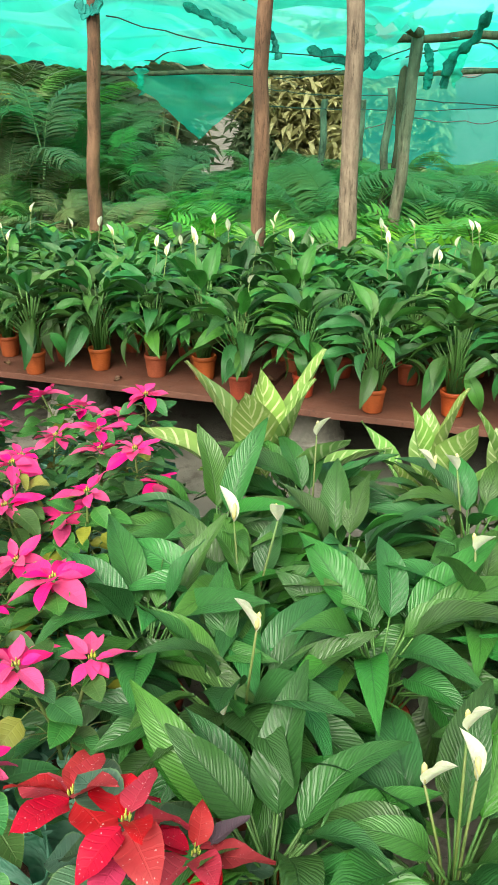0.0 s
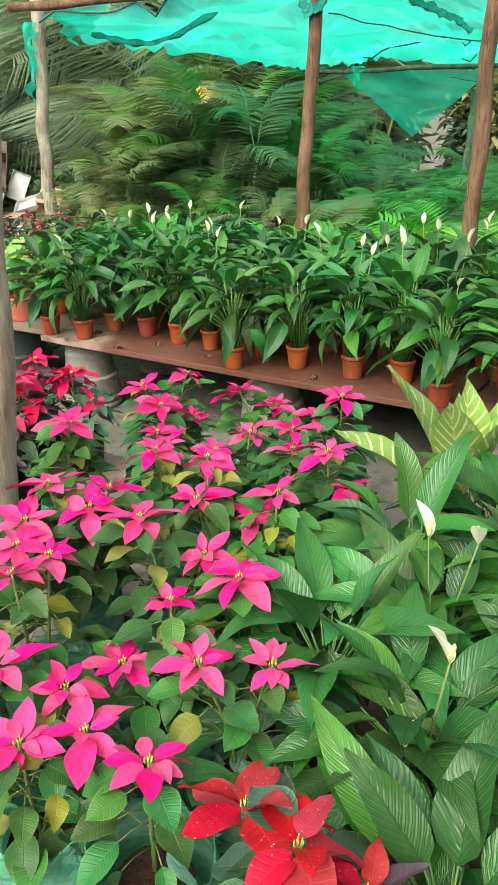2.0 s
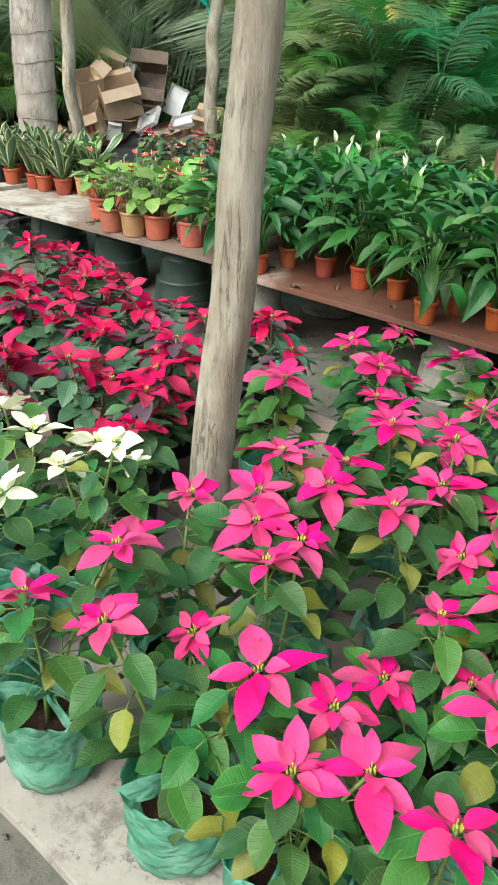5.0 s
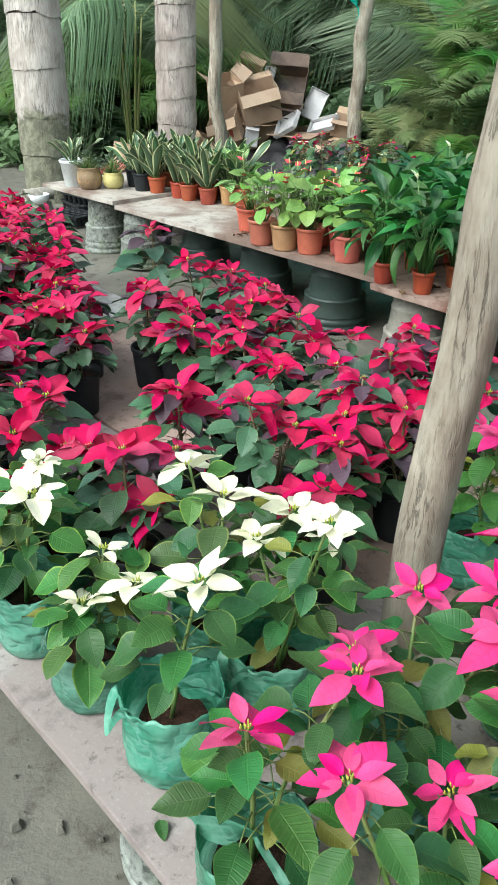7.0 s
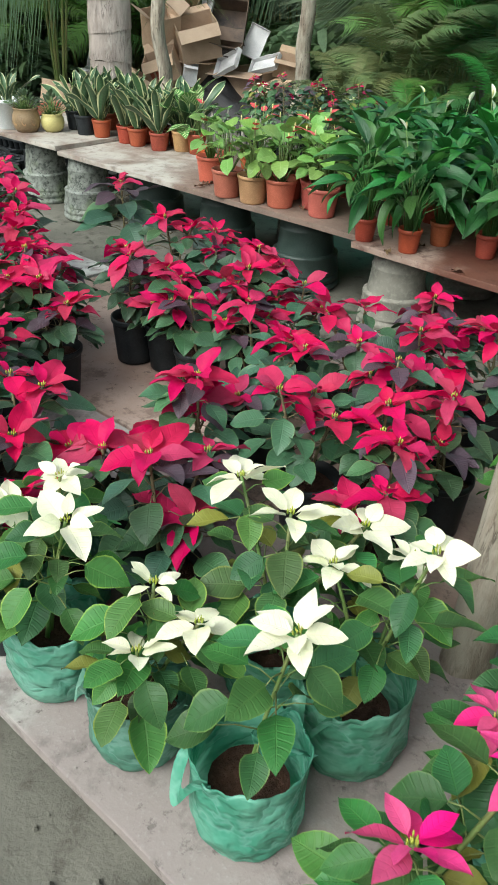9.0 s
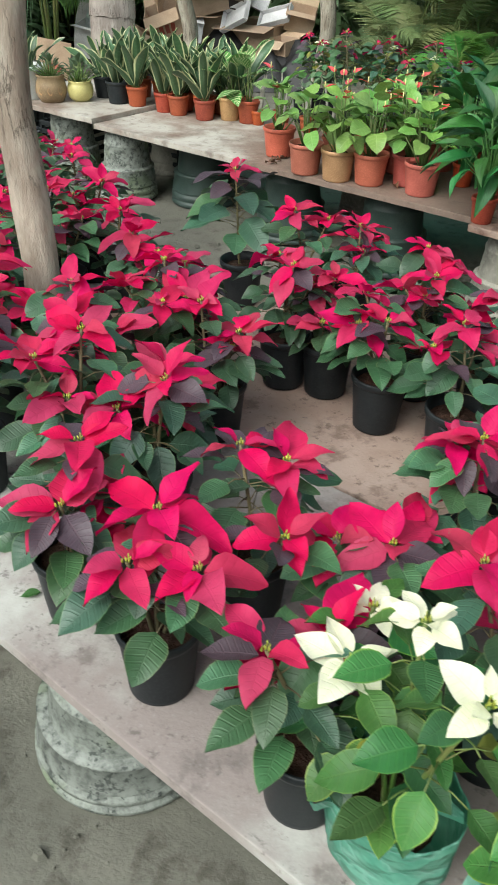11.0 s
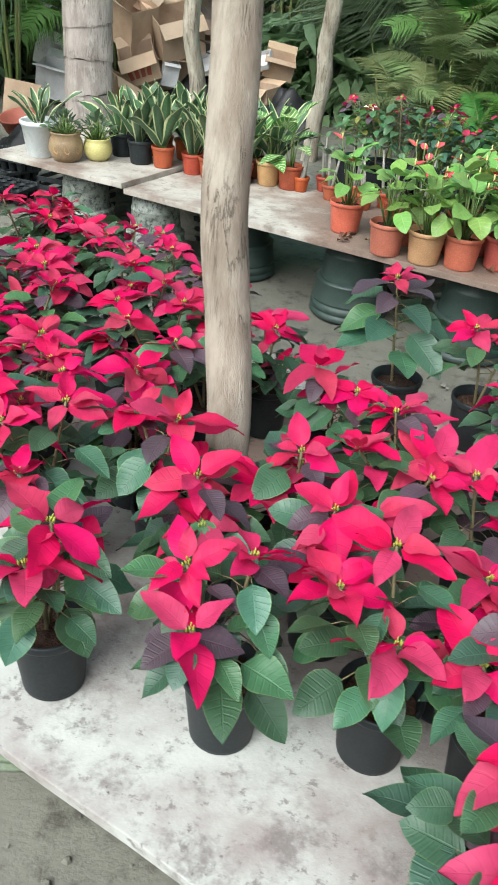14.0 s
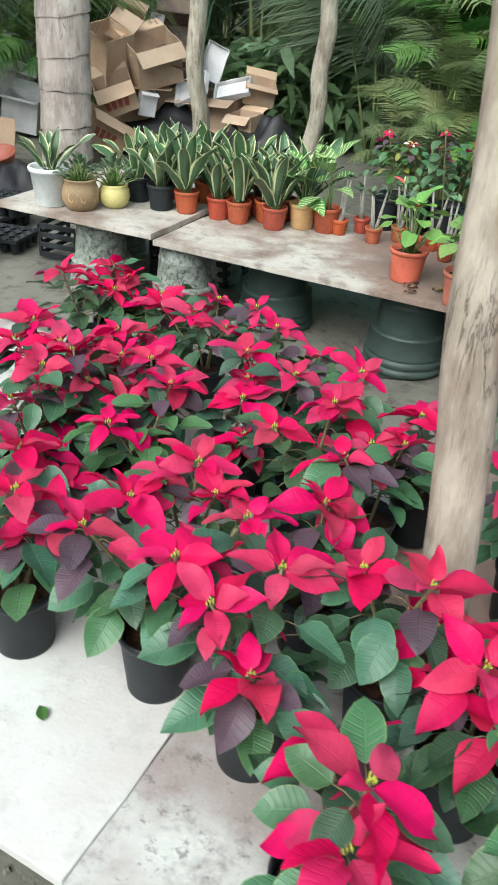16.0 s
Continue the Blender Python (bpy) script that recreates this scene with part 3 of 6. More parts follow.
# ---- timber posts and palm trunks ----
def post(name, foot, top, r, mat, label, category="post", kinks=0.02, seed=0, z0=-0.05):
    a, b = at(*foot, z0), at(*top)
    n = 78
    sides = 26
    axis = [a.lerp(b, i / n) - a + kinks * Vector((noise.noise((seed, i * 0.077, 0)), noise.noise((seed, i * 0.077, 9)), 0)) for i in range(n + 1)]
    verts, faces, uvs = [], [], []
    for i, p in enumerate(axis):
        for j in range(sides):
            an = 2 * math.pi * j / sides
            k = r * (1 - 0.13 * i / n) * (1 + 0.10 * noise.noise((math.cos(an) * 0.9 + seed, math.sin(an) * 0.9, i * 0.10)) + 0.055 * noise.noise((math.cos(an) * 3, math.sin(an) * 3 + seed, i * 0.22)) + 0.03 * noise.noise((math.cos(an) * 7, math.sin(an) * 7 + seed, i * 0.30)))
            verts.append((p.x + k * math.cos(an), p.y + k * math.sin(an), p.z))
            uvs.append((j / sides, i / n))
    for i in range(n):
        for j in range(sides):
            faces.append((i * sides + j, i * sides + (j + 1) % sides, (i + 1) * sides + (j + 1) % sides, (i + 1) * sides + j))
    faces.append(tuple(range(n * sides, n * sides + sides)))
    ob = part(name, Shape().add(verts, faces, uvs).mesh(name, mat), m=Matrix.Translation(a))
    return tagged(ob, label, category)


greypost = "weathered grey timber post rising between the plant tables"
post("timber_post", (-1.645, 1.255), (-1.57, 1.47, 2.6), 0.054, M_POSTA, greypost, kinks=0.014, seed=3)
post("timber_post", (-3.755, 1.24), (-4.00, 1.46, 2.7), 0.053, M_POST, greypost, kinks=0.02, seed=8)
post("timber_post", (-2.58, 4.68), (-2.36, 4.66, 2.3), 0.044, M_POST2, "brown timber post carrying the net roof", seed=11)
post("timber_post", (-1.38, 4.55), (-1.30, 4.5, 2.4), 0.046, M_POST2, "dark brown timber post carrying the net roof", kinks=0.02, seed=12)
post("timber_post", (-0.81, 4.5), (-0.82, 4.45, 2.5), 0.052, M_POST3, "brown-grey timber post carrying the net roof", seed=13)
post("timber_post", (-0.80, 6.0), (-0.67, 6.0, 2.05), 0.046, M_POST3, "brown-grey timber post with a forked top under the net", seed=14)
post("timber_post", (-0.95, 7.2), (-0.88, 7.2, 2.3), 0.04, M_POST2, "brown timber post under the net roof", seed=15)
post("timber_post", (-6.50, 4.72), (-6.46, 4.70, 2.9), 0.058, M_POSTA, "grey timber post behind the snake plants", kinks=0.05, seed=16)
post("timber_post", (-6.38, 6.3), (-6.2, 6.3, 2.6), 0.07, M_POSTA, "grey timber post among the areca palms", kinks=0.05, seed=17)


def palm_trunk(foot, top, r, step, first, mat, label, seed):
    """A trunk sheathed in old leaf bases, each a sleeve whose torn lower lip hangs over the one below."""
    a, b = at(*foot, -0.05), at(*top)
    root = thing("palm_trunk", Matrix.Translation(a), label, "palm trunk")
    core = tube(Shape(), [(b - a) * (i / 12) for i in range(13)], [r * 0.90 * (1 + 0.12 * (1 - i / 12) ** 3) for i in range(13)], 24)
    part("core", core.mesh("core", M_SCAR), root, None, "dark trunk between the leaf bases")
    sides, rows, z, k = 44, 9, first - step * math.ceil((first + 0.05) / step), 0
    while z < top[2]:
        verts, faces, uvs = [], [], []
        split = 6.28 * random.Random(seed * 50 + k).random()
        for i in range(rows + 1):
            t = i / rows
            for j in range(sides):
                an = 6.2832 * j / sides
                c_, s_ = math.cos(an), math.sin(an)
                lip = 0.055 * step * noise.noise((c_ * 2.2, s_ * 2.2, seed + k * 3.1)) + 0.05 * step * noise.noise((c_ * 7, s_ * 7, seed + k))
                lean = 0.10 * step * math.cos(an - split)
                zz = max(0.0, z + 0.05 + (lip + lean) * (1 - t) + t * step * 1.06)
                d = abs((an - split + math.pi) % (2 * math.pi) - math.pi)
                cut = 1 - 0.05 * max(0.0, 1 - d / 0.12)
                k_ = r * (1.035 - 0.045 * t) * cut * (1 + 0.035 * noise.noise((c_ * 1.3, s_ * 1.3, zz * 2 + seed)) + 0.014 * noise.noise((c_ * 6, s_ * 6, zz * 9 + seed)))
                q = (b - a) * (zz / (b - a).z)
                verts.append((q.x + k_ * c_, q.y + k_ * s_, zz))
                uvs.append((j / sides, t))
        for i in range(rows):
            for j in range(sides):
                faces.append((i * sides + j, i * sides + (j + 1) % sides, (i + 1) * sides + (j + 1) % sides, (i + 1) * sides + j))
        part("leaf_base", Shape().add(verts, faces, uvs).mesh("leaf_base", mat), root, None, "old leaf base with a torn lower edge")
        z += step
        k += 1


palm_trunk((-8.36, 5.66), (-8.26, 5.68, 4.2), 0.212, 0.285, 0.89, M_TRUNK, "thick pale palm trunk sheathed in torn leaf bases", 21)
palm_trunk((-8.38, 4.08), (-8.44, 4.10, 4.2), 0.248, 0.41, 0.82, M_MOSSY, "thick pale ringed palm trunk, mossy near the ground", 22)


def beam(p, q, r, label, seed):
    a, b = at(*p), at(*q)
    n = 18
    pts = [a.lerp(b, i / n) + Vector((0, 0, 0.05 * noise.noise((seed, i * 0.4, 0)))) for i in range(n + 1)]
    o = pts[0].copy()
    sh = tube(Shape(), [x - o for x in pts], [r * (1 + 0.1 * noise.noise((i * 0.7, seed, 0))) for i in range(n + 1)], 10)
    tagged(part("roof_pole", sh.mesh("roof_pole", M_POST2), m=Matrix.Translation(o)), label, "roof pole", "poles of the net roof")


beam((-4.9, 4.7, 2.31), (2.4, 4.55, 2.20), 0.03, "thin wooden pole tied across the post tops", 1)
beam((-1.25, 4.5, 2.36), (-0.66, 6.0, 2.06), 0.035, "thin wooden pole under the net roof", 2)
beam((-1.2, 6.02, 2.04), (1.4, 6.0, 2.02), 0.026, "thin wooden pole under the net roof", 3)
beam((-4.6, 9.0, 1.98), (2.5, 9.2, 1.90), 0.025, "thin wooden pole under the net roof", 4)


# ---- green shade net ----
def net(label, corner, across, down, nu, nv, sag, seed, ruck=0.05, edge=0.0):
    """A sheet of net from a corner along two vectors, sagging between its ties."""
    a, b, c_ = at(*corner), Vector(at(*across)) - Vector(at(0, 0)), Vector(at(*down)) - Vector(at(0, 0))
    verts, uvs = [], []
    for j in range(nv + 1):
        for i in range(nu + 1):
            s, t = i / nu, j / nv
            p = b * s + c_ * t
            p.z -= sag * (abs(math.sin(math.pi * s * 3.0)) * 0.6 + 0.4) * math.sin(math.pi * min(1, t * 1.02)) ** 0.8
            q = Vector((p.x * 0.9 + seed, p.y * 0.9, p.z))
            p.z += ruck * noise.noise(q * 1.1) + ruck * 0.22 * noise.noise(q * 2.9)
            f = abs(noise.noise((q.x * 1.1, q.y * 2.3, seed)))
            p.z -= ruck * 0.9 * max(0, 0.16 - f) / 0.16
            p += c_.normalized() * edge * t * noise.noise((s * 9 + seed, 0, 0))
            verts.append(p)
            uvs.append((s, t))
    faces = [(j * (nu + 1) + i, j * (nu + 1) + i + 1, (j + 1) * (nu + 1) + i + 1, (j + 1) * (nu + 1) + i) for j in range(nv) for i in range(nu)]
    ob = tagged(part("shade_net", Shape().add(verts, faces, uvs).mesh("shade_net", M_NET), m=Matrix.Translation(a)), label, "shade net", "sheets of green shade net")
    for j in (0, nv // 2, nv):
        row = verts[j * (nu + 1):(j + 1) * (nu + 1)]
        part("hem_cord", tube(Shape(), [p - Vector((0, 0, 0.012)) for p in row], [0.007] * len(row), 5).mesh("hem_cord", M_DARKGREEN), ob, None, "dark cord along the net")


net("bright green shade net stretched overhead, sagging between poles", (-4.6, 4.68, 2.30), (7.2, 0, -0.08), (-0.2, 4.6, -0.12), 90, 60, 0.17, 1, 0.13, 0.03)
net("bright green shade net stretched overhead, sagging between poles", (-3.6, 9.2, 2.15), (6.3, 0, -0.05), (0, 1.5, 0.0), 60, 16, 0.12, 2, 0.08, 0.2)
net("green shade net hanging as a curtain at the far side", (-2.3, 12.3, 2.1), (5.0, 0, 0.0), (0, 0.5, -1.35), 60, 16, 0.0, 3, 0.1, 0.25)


def flap(label, pts, seed):
    """A loose triangular corner of net that hangs down."""
    a, b, c_ = (at(*p) for p in pts)
    n = 14
    verts, faces, uvs, rows = [], [], [], []
    for i in range(n + 1):
        row = []
        for j in range(n + 1 - i):
            s, t = i / n, j / n
            p = a * (1 - s - t) + b * s + c_ * t - a
            p += Vector((0.6, 1, 0)) * 0.12 * noise.noise((s * 3 + seed, t * 6, 0))
            row.append(len(verts))
            verts.append(p)
            uvs.append((s, t))
        rows.append(row)
    for i in range(n):
        for j in range(len(rows[i]) - 1):
            faces.append((rows[i][j], rows[i][j + 1], rows[i + 1][j]))
            if j < len(rows[i + 1]) - 1:
                faces.append((rows[i][j + 1], rows[i + 1][j + 1], rows[i + 1][j]))
    tagged(part("net_flap", Shape().add(verts, faces, uvs).mesh("net_flap", M_NET), m=Matrix.Translation(a)), label, "shade net", "sheets of green shade net")


flap("loose corner of green shade net hanging down", ((-4.3, 9.05, 1.98), (-2.6, 9.2, 1.92), (-3.38, 9.0, 1.27)), 1)
flap("loose corner of green shade net hanging down", ((-4.55, 4.75, 2.28), (-4.0, 4.75, 2.27), (-4.40, 4.8, 2.02)), 2)
flap("torn strip of green shade net hanging from a post", ((-6.30, 6.2, 2.4), (-6.16, 6.2, 2.4), (-6.30, 6.2, 1.62)), 3)
flap("torn strip of green shade net hanging from a pole", ((-3.98, 8.7, 2.0), (-3.86, 8.7, 2.0), (-3.95, 8.7, 1.7)), 4)
flap("knotted end of green shade net tied to a pole", ((-0.55, 6.0, 2.03), (-0.30, 6.0, 2.03), (-0.40, 6.05, 1.72)), 5)
flap("knotted end of green shade net tied to a pole", ((-1.10, 5.5, 2.2), (-0.85, 5.6, 2.16), (-0.92, 5.5, 1.95)), 6)


def rag(label, pts, width, seed):
    """A twisted, bunched end of net knotted along a pole or hanging from it."""
    pts = [at(*p) for p in pts]
    o, n, sides = pts[0].copy(), 34, 14
    verts, faces, uvs = [], [], []
    for i in range(n + 1):
        t = i / n * (len(pts) - 1)
        k = min(len(pts) - 2, int(t))
        p = pts[k].lerp(pts[k + 1], t - k) - o
        w = width * (0.35 + 0.9 * abs(noise.noise((i * 0.17, seed, 0))) + 0.35 * abs(math.sin(i * 0.55 + seed)))
        for j in range(sides):
            a = 6.2832 * j / sides
            q = w * (0.55 + 0.75 * abs(noise.noise((math.cos(a) * 2.2, math.sin(a) * 2.2 + seed, i * 0.13))))
            verts.append((p.x + q * math.cos(a) * C, p.y - q * math.cos(a) * S + 0.5 * q * math.sin(a), p.z + q * math.sin(a + 0.4 * math.sin(i))))
            uvs.append((j / sides, i / n))
    for i in range(n):
        for j in range(sides):
            faces.append((i * sides + j, i * sides + (j + 1) % sides, (i + 1) * sides + (j + 1) % sides, (i + 1) * sides + j))
    tagged(part("net_rag", Shape().add(verts, faces, uvs).mesh("net_rag", M_BUNCHED), m=Matrix.Translation(o)), label, "shade net", "knotted ends of net")


knot = "knotted end of green shade net tied to the roof poles"
rag(knot, [(-1.95, 5.0, 2.17), (-1.78, 5.02, 2.09), (-1.66, 5.0, 2.04), (-1.58, 5.0, 1.98)], 0.035, 1)
rag(knot, [(-1.36, 4.62, 2.05), (-1.30, 4.64, 1.96), (-1.27, 4.64, 1.86)], 0.028, 2)
rag(knot, [(-1.30, 5.5, 1.95), (-1.15, 5.5, 1.90), (-0.98, 5.5, 1.86), (-0.86, 5.5, 1.88)], 0.055, 3)
rag(knot, [(-0.60, 5.95, 1.98), (-0.56, 5.95, 1.86), (-0.58, 5.95, 1.74)], 0.045, 4)
rag(knot, [(-0.20, 5.6, 2.16), (-0.28, 5.7, 2.0), (-0.42, 5.8, 1.90), (-0.46, 5.85, 1.74)], 0.05, 5)
rag("torn strip of green shade net wound round a post top", [(-2.46, 4.62, 2.16), (-2.40, 4.60, 2.10), (-2.33, 4.62, 2.15)], 0.05, 6)


swag = "sagging bunched hem of green shade net under the roof pole"
rag(swag, [(-4.35, 4.95, 2.12), (-4.12, 4.97, 2.06), (-3.86, 5.0, 2.03), (-3.6, 5.0, 2.08), (-3.25, 5.0, 2.22)], 0.035, 7)


def cord(label, p, q, drop, seed):
    """A thin dark cord slung under the net."""
    a, b = at(*p), at(*q)
    n = 24
    pts = [a.lerp(b, i / n) - a + Vector((0, 0, -drop * math.sin(math.pi * i / n) + 0.015 * noise.noise((i * 0.5, seed, 0)))) for i in range(n + 1)]
    tagged(part("cord", tube(Shape(), pts, [0.004] * (n + 1), 6).mesh("cord", M_DARKGREEN), m=Matrix.Translation(a)), label, "cord", "cords under the net")


slung = "thin dark cord slung between the roof poles"
cord(slung, (-2.35, 4.75, 2.10), (-0.9, 5.6, 1.90), 0.06, 1)
cord(slung, (-1.7, 6.1, 1.80), (-0.7, 6.0, 1.98), 0.05, 2)
cord(slung, (-2.2, 7.4, 1.62), (1.2, 7.4, 1.72), 0.08, 3)
cord(slung, (-0.70, 6.02, 1.66), (1.2, 6.1, 1.60), 0.03, 4)
cord(slung, (-3.0, 9.0, 1.86), (-1.2, 8.6, 1.72), 0.05, 5)
for u, v, z, r_ in [(-2.80, 9.3, 1.75, 0.05), (-2.15, 10.0, 1.7, 0.045), (-1.8, 10.6, 1.7, 0.05), (-0.95, 6.9, 1.75, 0.035)]:
    post("timber_post", (u - 0.05, v), (u, v, z), r_, M_POST3, "thin brown-grey timber post far under the net", kinks=0.03, seed=int(v * 10))


# ---- leaves, bracts and pots shared by many plants ----
def leaf_set(name, mat, count, length, width, outline, droop, fold, wave, rows=7):
    made = []
    for k in range(count):
        r = random.Random(name + str(k))
        f = r.uniform(0.85, 1.15)
        made.append(Shape().add(*blade(length * f, width * r.uniform(0.88, 1.12), outline, droop * r.uniform(0.3, 1.6), fold * r.uniform(0.4, 1.4), wave, rows, r.uniform(-0.35, 0.35), k)).mesh(name, mat))
    return made


GREEN = leaf_set("leaf", L_GREEN, 5, 0.105, 0.062, ovate, 0.5, 0.3, 0.05)
LIME = leaf_set("leaf", L_LIME, 4, 0.105, 0.064, ovate, 0.5, 0.3, 0.05)
DARK = leaf_set("leaf", L_DARK, 5, 0.105, 0.064, ovate, 0.5, 0.3, 0.05)
PURPLE = leaf_set("leaf", L_PURPLE, 3, 0.10, 0.058, ovate, 0.5, 0.3, 0.05)
YELLOW = leaf_set("leaf", L_YELLOW, 2, 0.10, 0.055, ovate, 0.9, 0.4, 0.08)
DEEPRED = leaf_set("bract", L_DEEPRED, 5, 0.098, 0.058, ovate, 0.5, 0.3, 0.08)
RED = leaf_set("bract", L_RED, 7, 0.092, 0.055, ovate, 0.55, 0.35, 0.09)
PINK = leaf_set("bract", L_PINK, 6, 0.082, 0.042, lance, 0.4, 0.3, 0.05)
CREAM = leaf_set("bract", L_CREAM, 5, 0.068, 0.042, ovate, 0.45, 0.3, 0.05)
LILY = leaf_set("leaf", L_SPATH, 8, 0.212, 0.062, tapered, 1.15, 0.5, 0.085, 9)
AGLAO = leaf_set("leaf", L_AGLAO, 4, 0.26, 0.105, lance, 0.35, 0.4, 0.05, 9)
SNAKE = leaf_set("leaf", L_SNAKE, 7, 0.265, 0.054, sword, 0.45, 0.6, 0.15, 9)
HEART = leaf_set("leaf", L_ANTH, 4, 0.11, 0.10, heart, 0.6, 0.2, 0.04)
DIEFF = leaf_set("leaf", L_DIEFF, 3, 0.20, 0.09, lance, 0.6, 0.35, 0.04)
JADE = leaf_set("leaf", L_JADE, 3, 0.05, 0.026, lance, 0.2, 0.3, 0.0, 4)


def make_cyathia():
    sh = Shape()
    r = random.Random(5)
    for k in range(9):
        a, d = r.uniform(0, 6.28), r.uniform(0, 0.007)
        h = r.uniform(0.000, 0.004)
        tube(sh, [(d * math.cos(a), d * math.sin(a), -0.004), (d * 1.3 * math.cos(a), d * 1.3 * math.sin(a), h), (d * 1.4 * math.cos(a), d * 1.4 * math.sin(a), h + 0.004)], [0.0010, 0.0015, 0.0006], 5)
    return sh.mesh("flower_head", M_CYATH)


CYATHIA = make_cyathia()


def pot_mesh(name, mat, r=0.075, h=0.15, lip=0.009):
    p = [(r * 0.74, 0.0), (r * 0.79, 0.003), (r * 0.80, 0.012), (r * 0.955, h - 0.022), (r * 0.96, h - 0.02), (r + 0.0005, h - 0.019), (r + 0.002, h - 0.012), (r + 0.002, h - 0.002), (r, h), (r - 0.004, h), (r - 0.006, h - 0.03), (r * 0.86, h - 0.05)]
    sh = turned(p, 30, 0.002, 3)
    sh.f.append(tuple(range(30))[::-1])
    sh.uv += [(0.5, 0.5)] * 30
    sh.m.append(0)
    return sh.mesh(name, mat)


def soil_mesh(r):
    sh = Shape()
    verts, faces = [], []
    n = 7
    for i in range(n):
        for j in range(20):
            a = 6.2832 * j / 20
            d = r * i / (n - 1)
            verts.append((d * math.cos(a), d * math.sin(a), 0.009 * noise.noise((d * 60 * math.cos(a), d * 60 * math.sin(a), r * 99)) + 0.008 * (1 - i / n)))
    for i in range(n - 1):
        for j in range(20):
            faces.append((i * 20 + j, i * 20 + (j + 1) % 20, i * 20 + 20 + (j + 1) % 20, i * 20 + 20 + j))
    return sh.add(verts, faces).mesh("soil", M_SOIL)


BLACKPOT = pot_mesh("pot", M_BLACKPOT, 0.078, 0.165)
TERRA = pot_mesh("pot", M_TERRA, 0.054, 0.108)
SNAKEPOT = pot_mesh("pot", M_TERRA, 0.066, 0.115)
ANTHPOT = pot_mesh("pot", M_TERRAPINK, 0.084, 0.145)
ANTHBEIGE = pot_mesh("pot", M_BEIGE, 0.084, 0.145)
TERRABIG = pot_mesh("pot", M_TERRA, 0.072, 0.13)
BEIGE = pot_mesh("pot", M_BEIGE, 0.072, 0.13)
BLACKSMALL = pot_mesh("pot", M_BLACKPOT, 0.075, 0.13)
TERRASMALL = pot_mesh("pot", M_TERRA, 0.042, 0.08)
SOIL, SOILSMALL, SOILLILY, SOILBIG = soil_mesh(0.068), soil_mesh(0.054), soil_mesh(0.047), soil_mesh(0.075)


def bag_mesh(seed):
    """A thin carrier bag round a clod of soil: slack sides with slanting creases, a folded-out rim and two carrying straps."""
    r = random.Random(seed)
    sides, rows, sh = 72, 26, Shape()
    ph = [r.uniform(0, 6.28) for _ in range(6)]
    outer = 18

    def ridge(x):
        return 0.4 - abs((x % 2.0) - 1.0) ** 1.6

    verts, faces, uvs = [], [], []
    for i in range(rows + 1):
        if i <= outer:
            t = i / outer
            z = 0.165 * t
            rad = 0.096 * (0.80 + 0.20 * min(1, t * 4) ** 0.6) * (1 - 0.035 * math.sin(math.pi * t))
        else:
            t = 1 - (i - outer) / (rows - outer) * 0.42
            z = 0.165 * t
            rad = 0.096 * (0.985 - 0.20 * (1 - t))
        for j in range(sides):
            a = 6.2832 * j / sides
            c_, s_ = math.cos(a), math.sin(a)
            up = z * 13
            slack = 0.06 * noise.noise((c_ * 1.3 + seed * 3, s_ * 1.3, up * 0.8))
            w1 = noise.noise((c_ * 1.7, s_ * 1.7 + seed, up * 0.7))
            crease = 0.062 * ridge(up * 1.15 + 1.3 * math.sin(2 * a + ph[1]) + 2.0 * w1) * (0.4 + 0.6 * abs(math.sin(a * 1.5 + ph[2])))
            crease += 0.044 * ridge(up * 2.3 - 2.4 * math.sin(a + ph[3]) + 2.6 * w1)
            crease += 0.036 * ridge(a * 2.2 + up * 0.9 + 2.0 * w1 + ph[4]) * t
            k = rad * (1 + slack + crease * (0.35 if i > outer else 1))
            lip = (0.020 * noise.noise((c_ * 1.5, s_ * 1.5, seed * 2.7)) + 0.010 * noise.noise((c_ * 4, s_ * 4, seed))) * max(0, (t - 0.55) / 0.45)
            verts.append((k * c_, k * s_, z + lip))
            uvs.append((j / sides, i / rows))
    for i in range(rows):
        for j in range(sides):
            faces.append((i * sides + j, i * sides + (j + 1) % sides, (i + 1) * sides + (j + 1) % sides, (i + 1) * sides + j))
    faces.append(tuple(range(sides))[::-1])
    sh.add(verts, faces, uvs)
    a0 = r.uniform(0, 6.28)
    for k in range(2):
        a1, a2 = a0 + k * math.pi - 0.45, a0 + k * math.pi + 0.5
        p, q = Vector((0.092 * math.cos(a1), 0.092 * math.sin(a1), 0.158)), Vector((0.092 * math.cos(a2), 0.092 * math.sin(a2), 0.158))
        inward = -Vector((math.cos(a0 + k * math.pi), math.sin(a0 + k * math.pi), 0))
        flop = (1.0, -0.5, 0.75, 1.1)[(seed + k) % 4]
        vs, fs, us = [], [], []
        for i in range(15):
            t = i / 14
            arch = math.sin(math.pi * t)
            c_ = p.lerp(q, t) + inward * 0.075 * arch * flop + Vector((0, 0, 0.040 * arch - (0.10 * arch * arch if flop < 0 else 0.035 * arch * arch)))
            w = 0.019 + 0.008 * math.sin(5 * t + seed)
            side = (inward * math.cos(2.2 * t + seed) + Vector((0, 0, 1)) * (0.6 + math.sin(2.2 * t + seed))).normalized()
            for x in (-1, -0.33, 0.33, 1):
                vs.append(c_ + side * w * x + Vector((0, 0, 0.006 * math.sin(9 * t + 4 * x))))
                us.append(((x + 1) / 2, t))
        for i in range(14):
            for x in range(3):
                fs.append((i * 4 + x, i * 4 + x + 1, i * 4 + x + 5, i * 4 + x + 4))
        sh.add(vs, fs, us)
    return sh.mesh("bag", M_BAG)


BAGS = [bag_mesh(k) for k in range(4)]


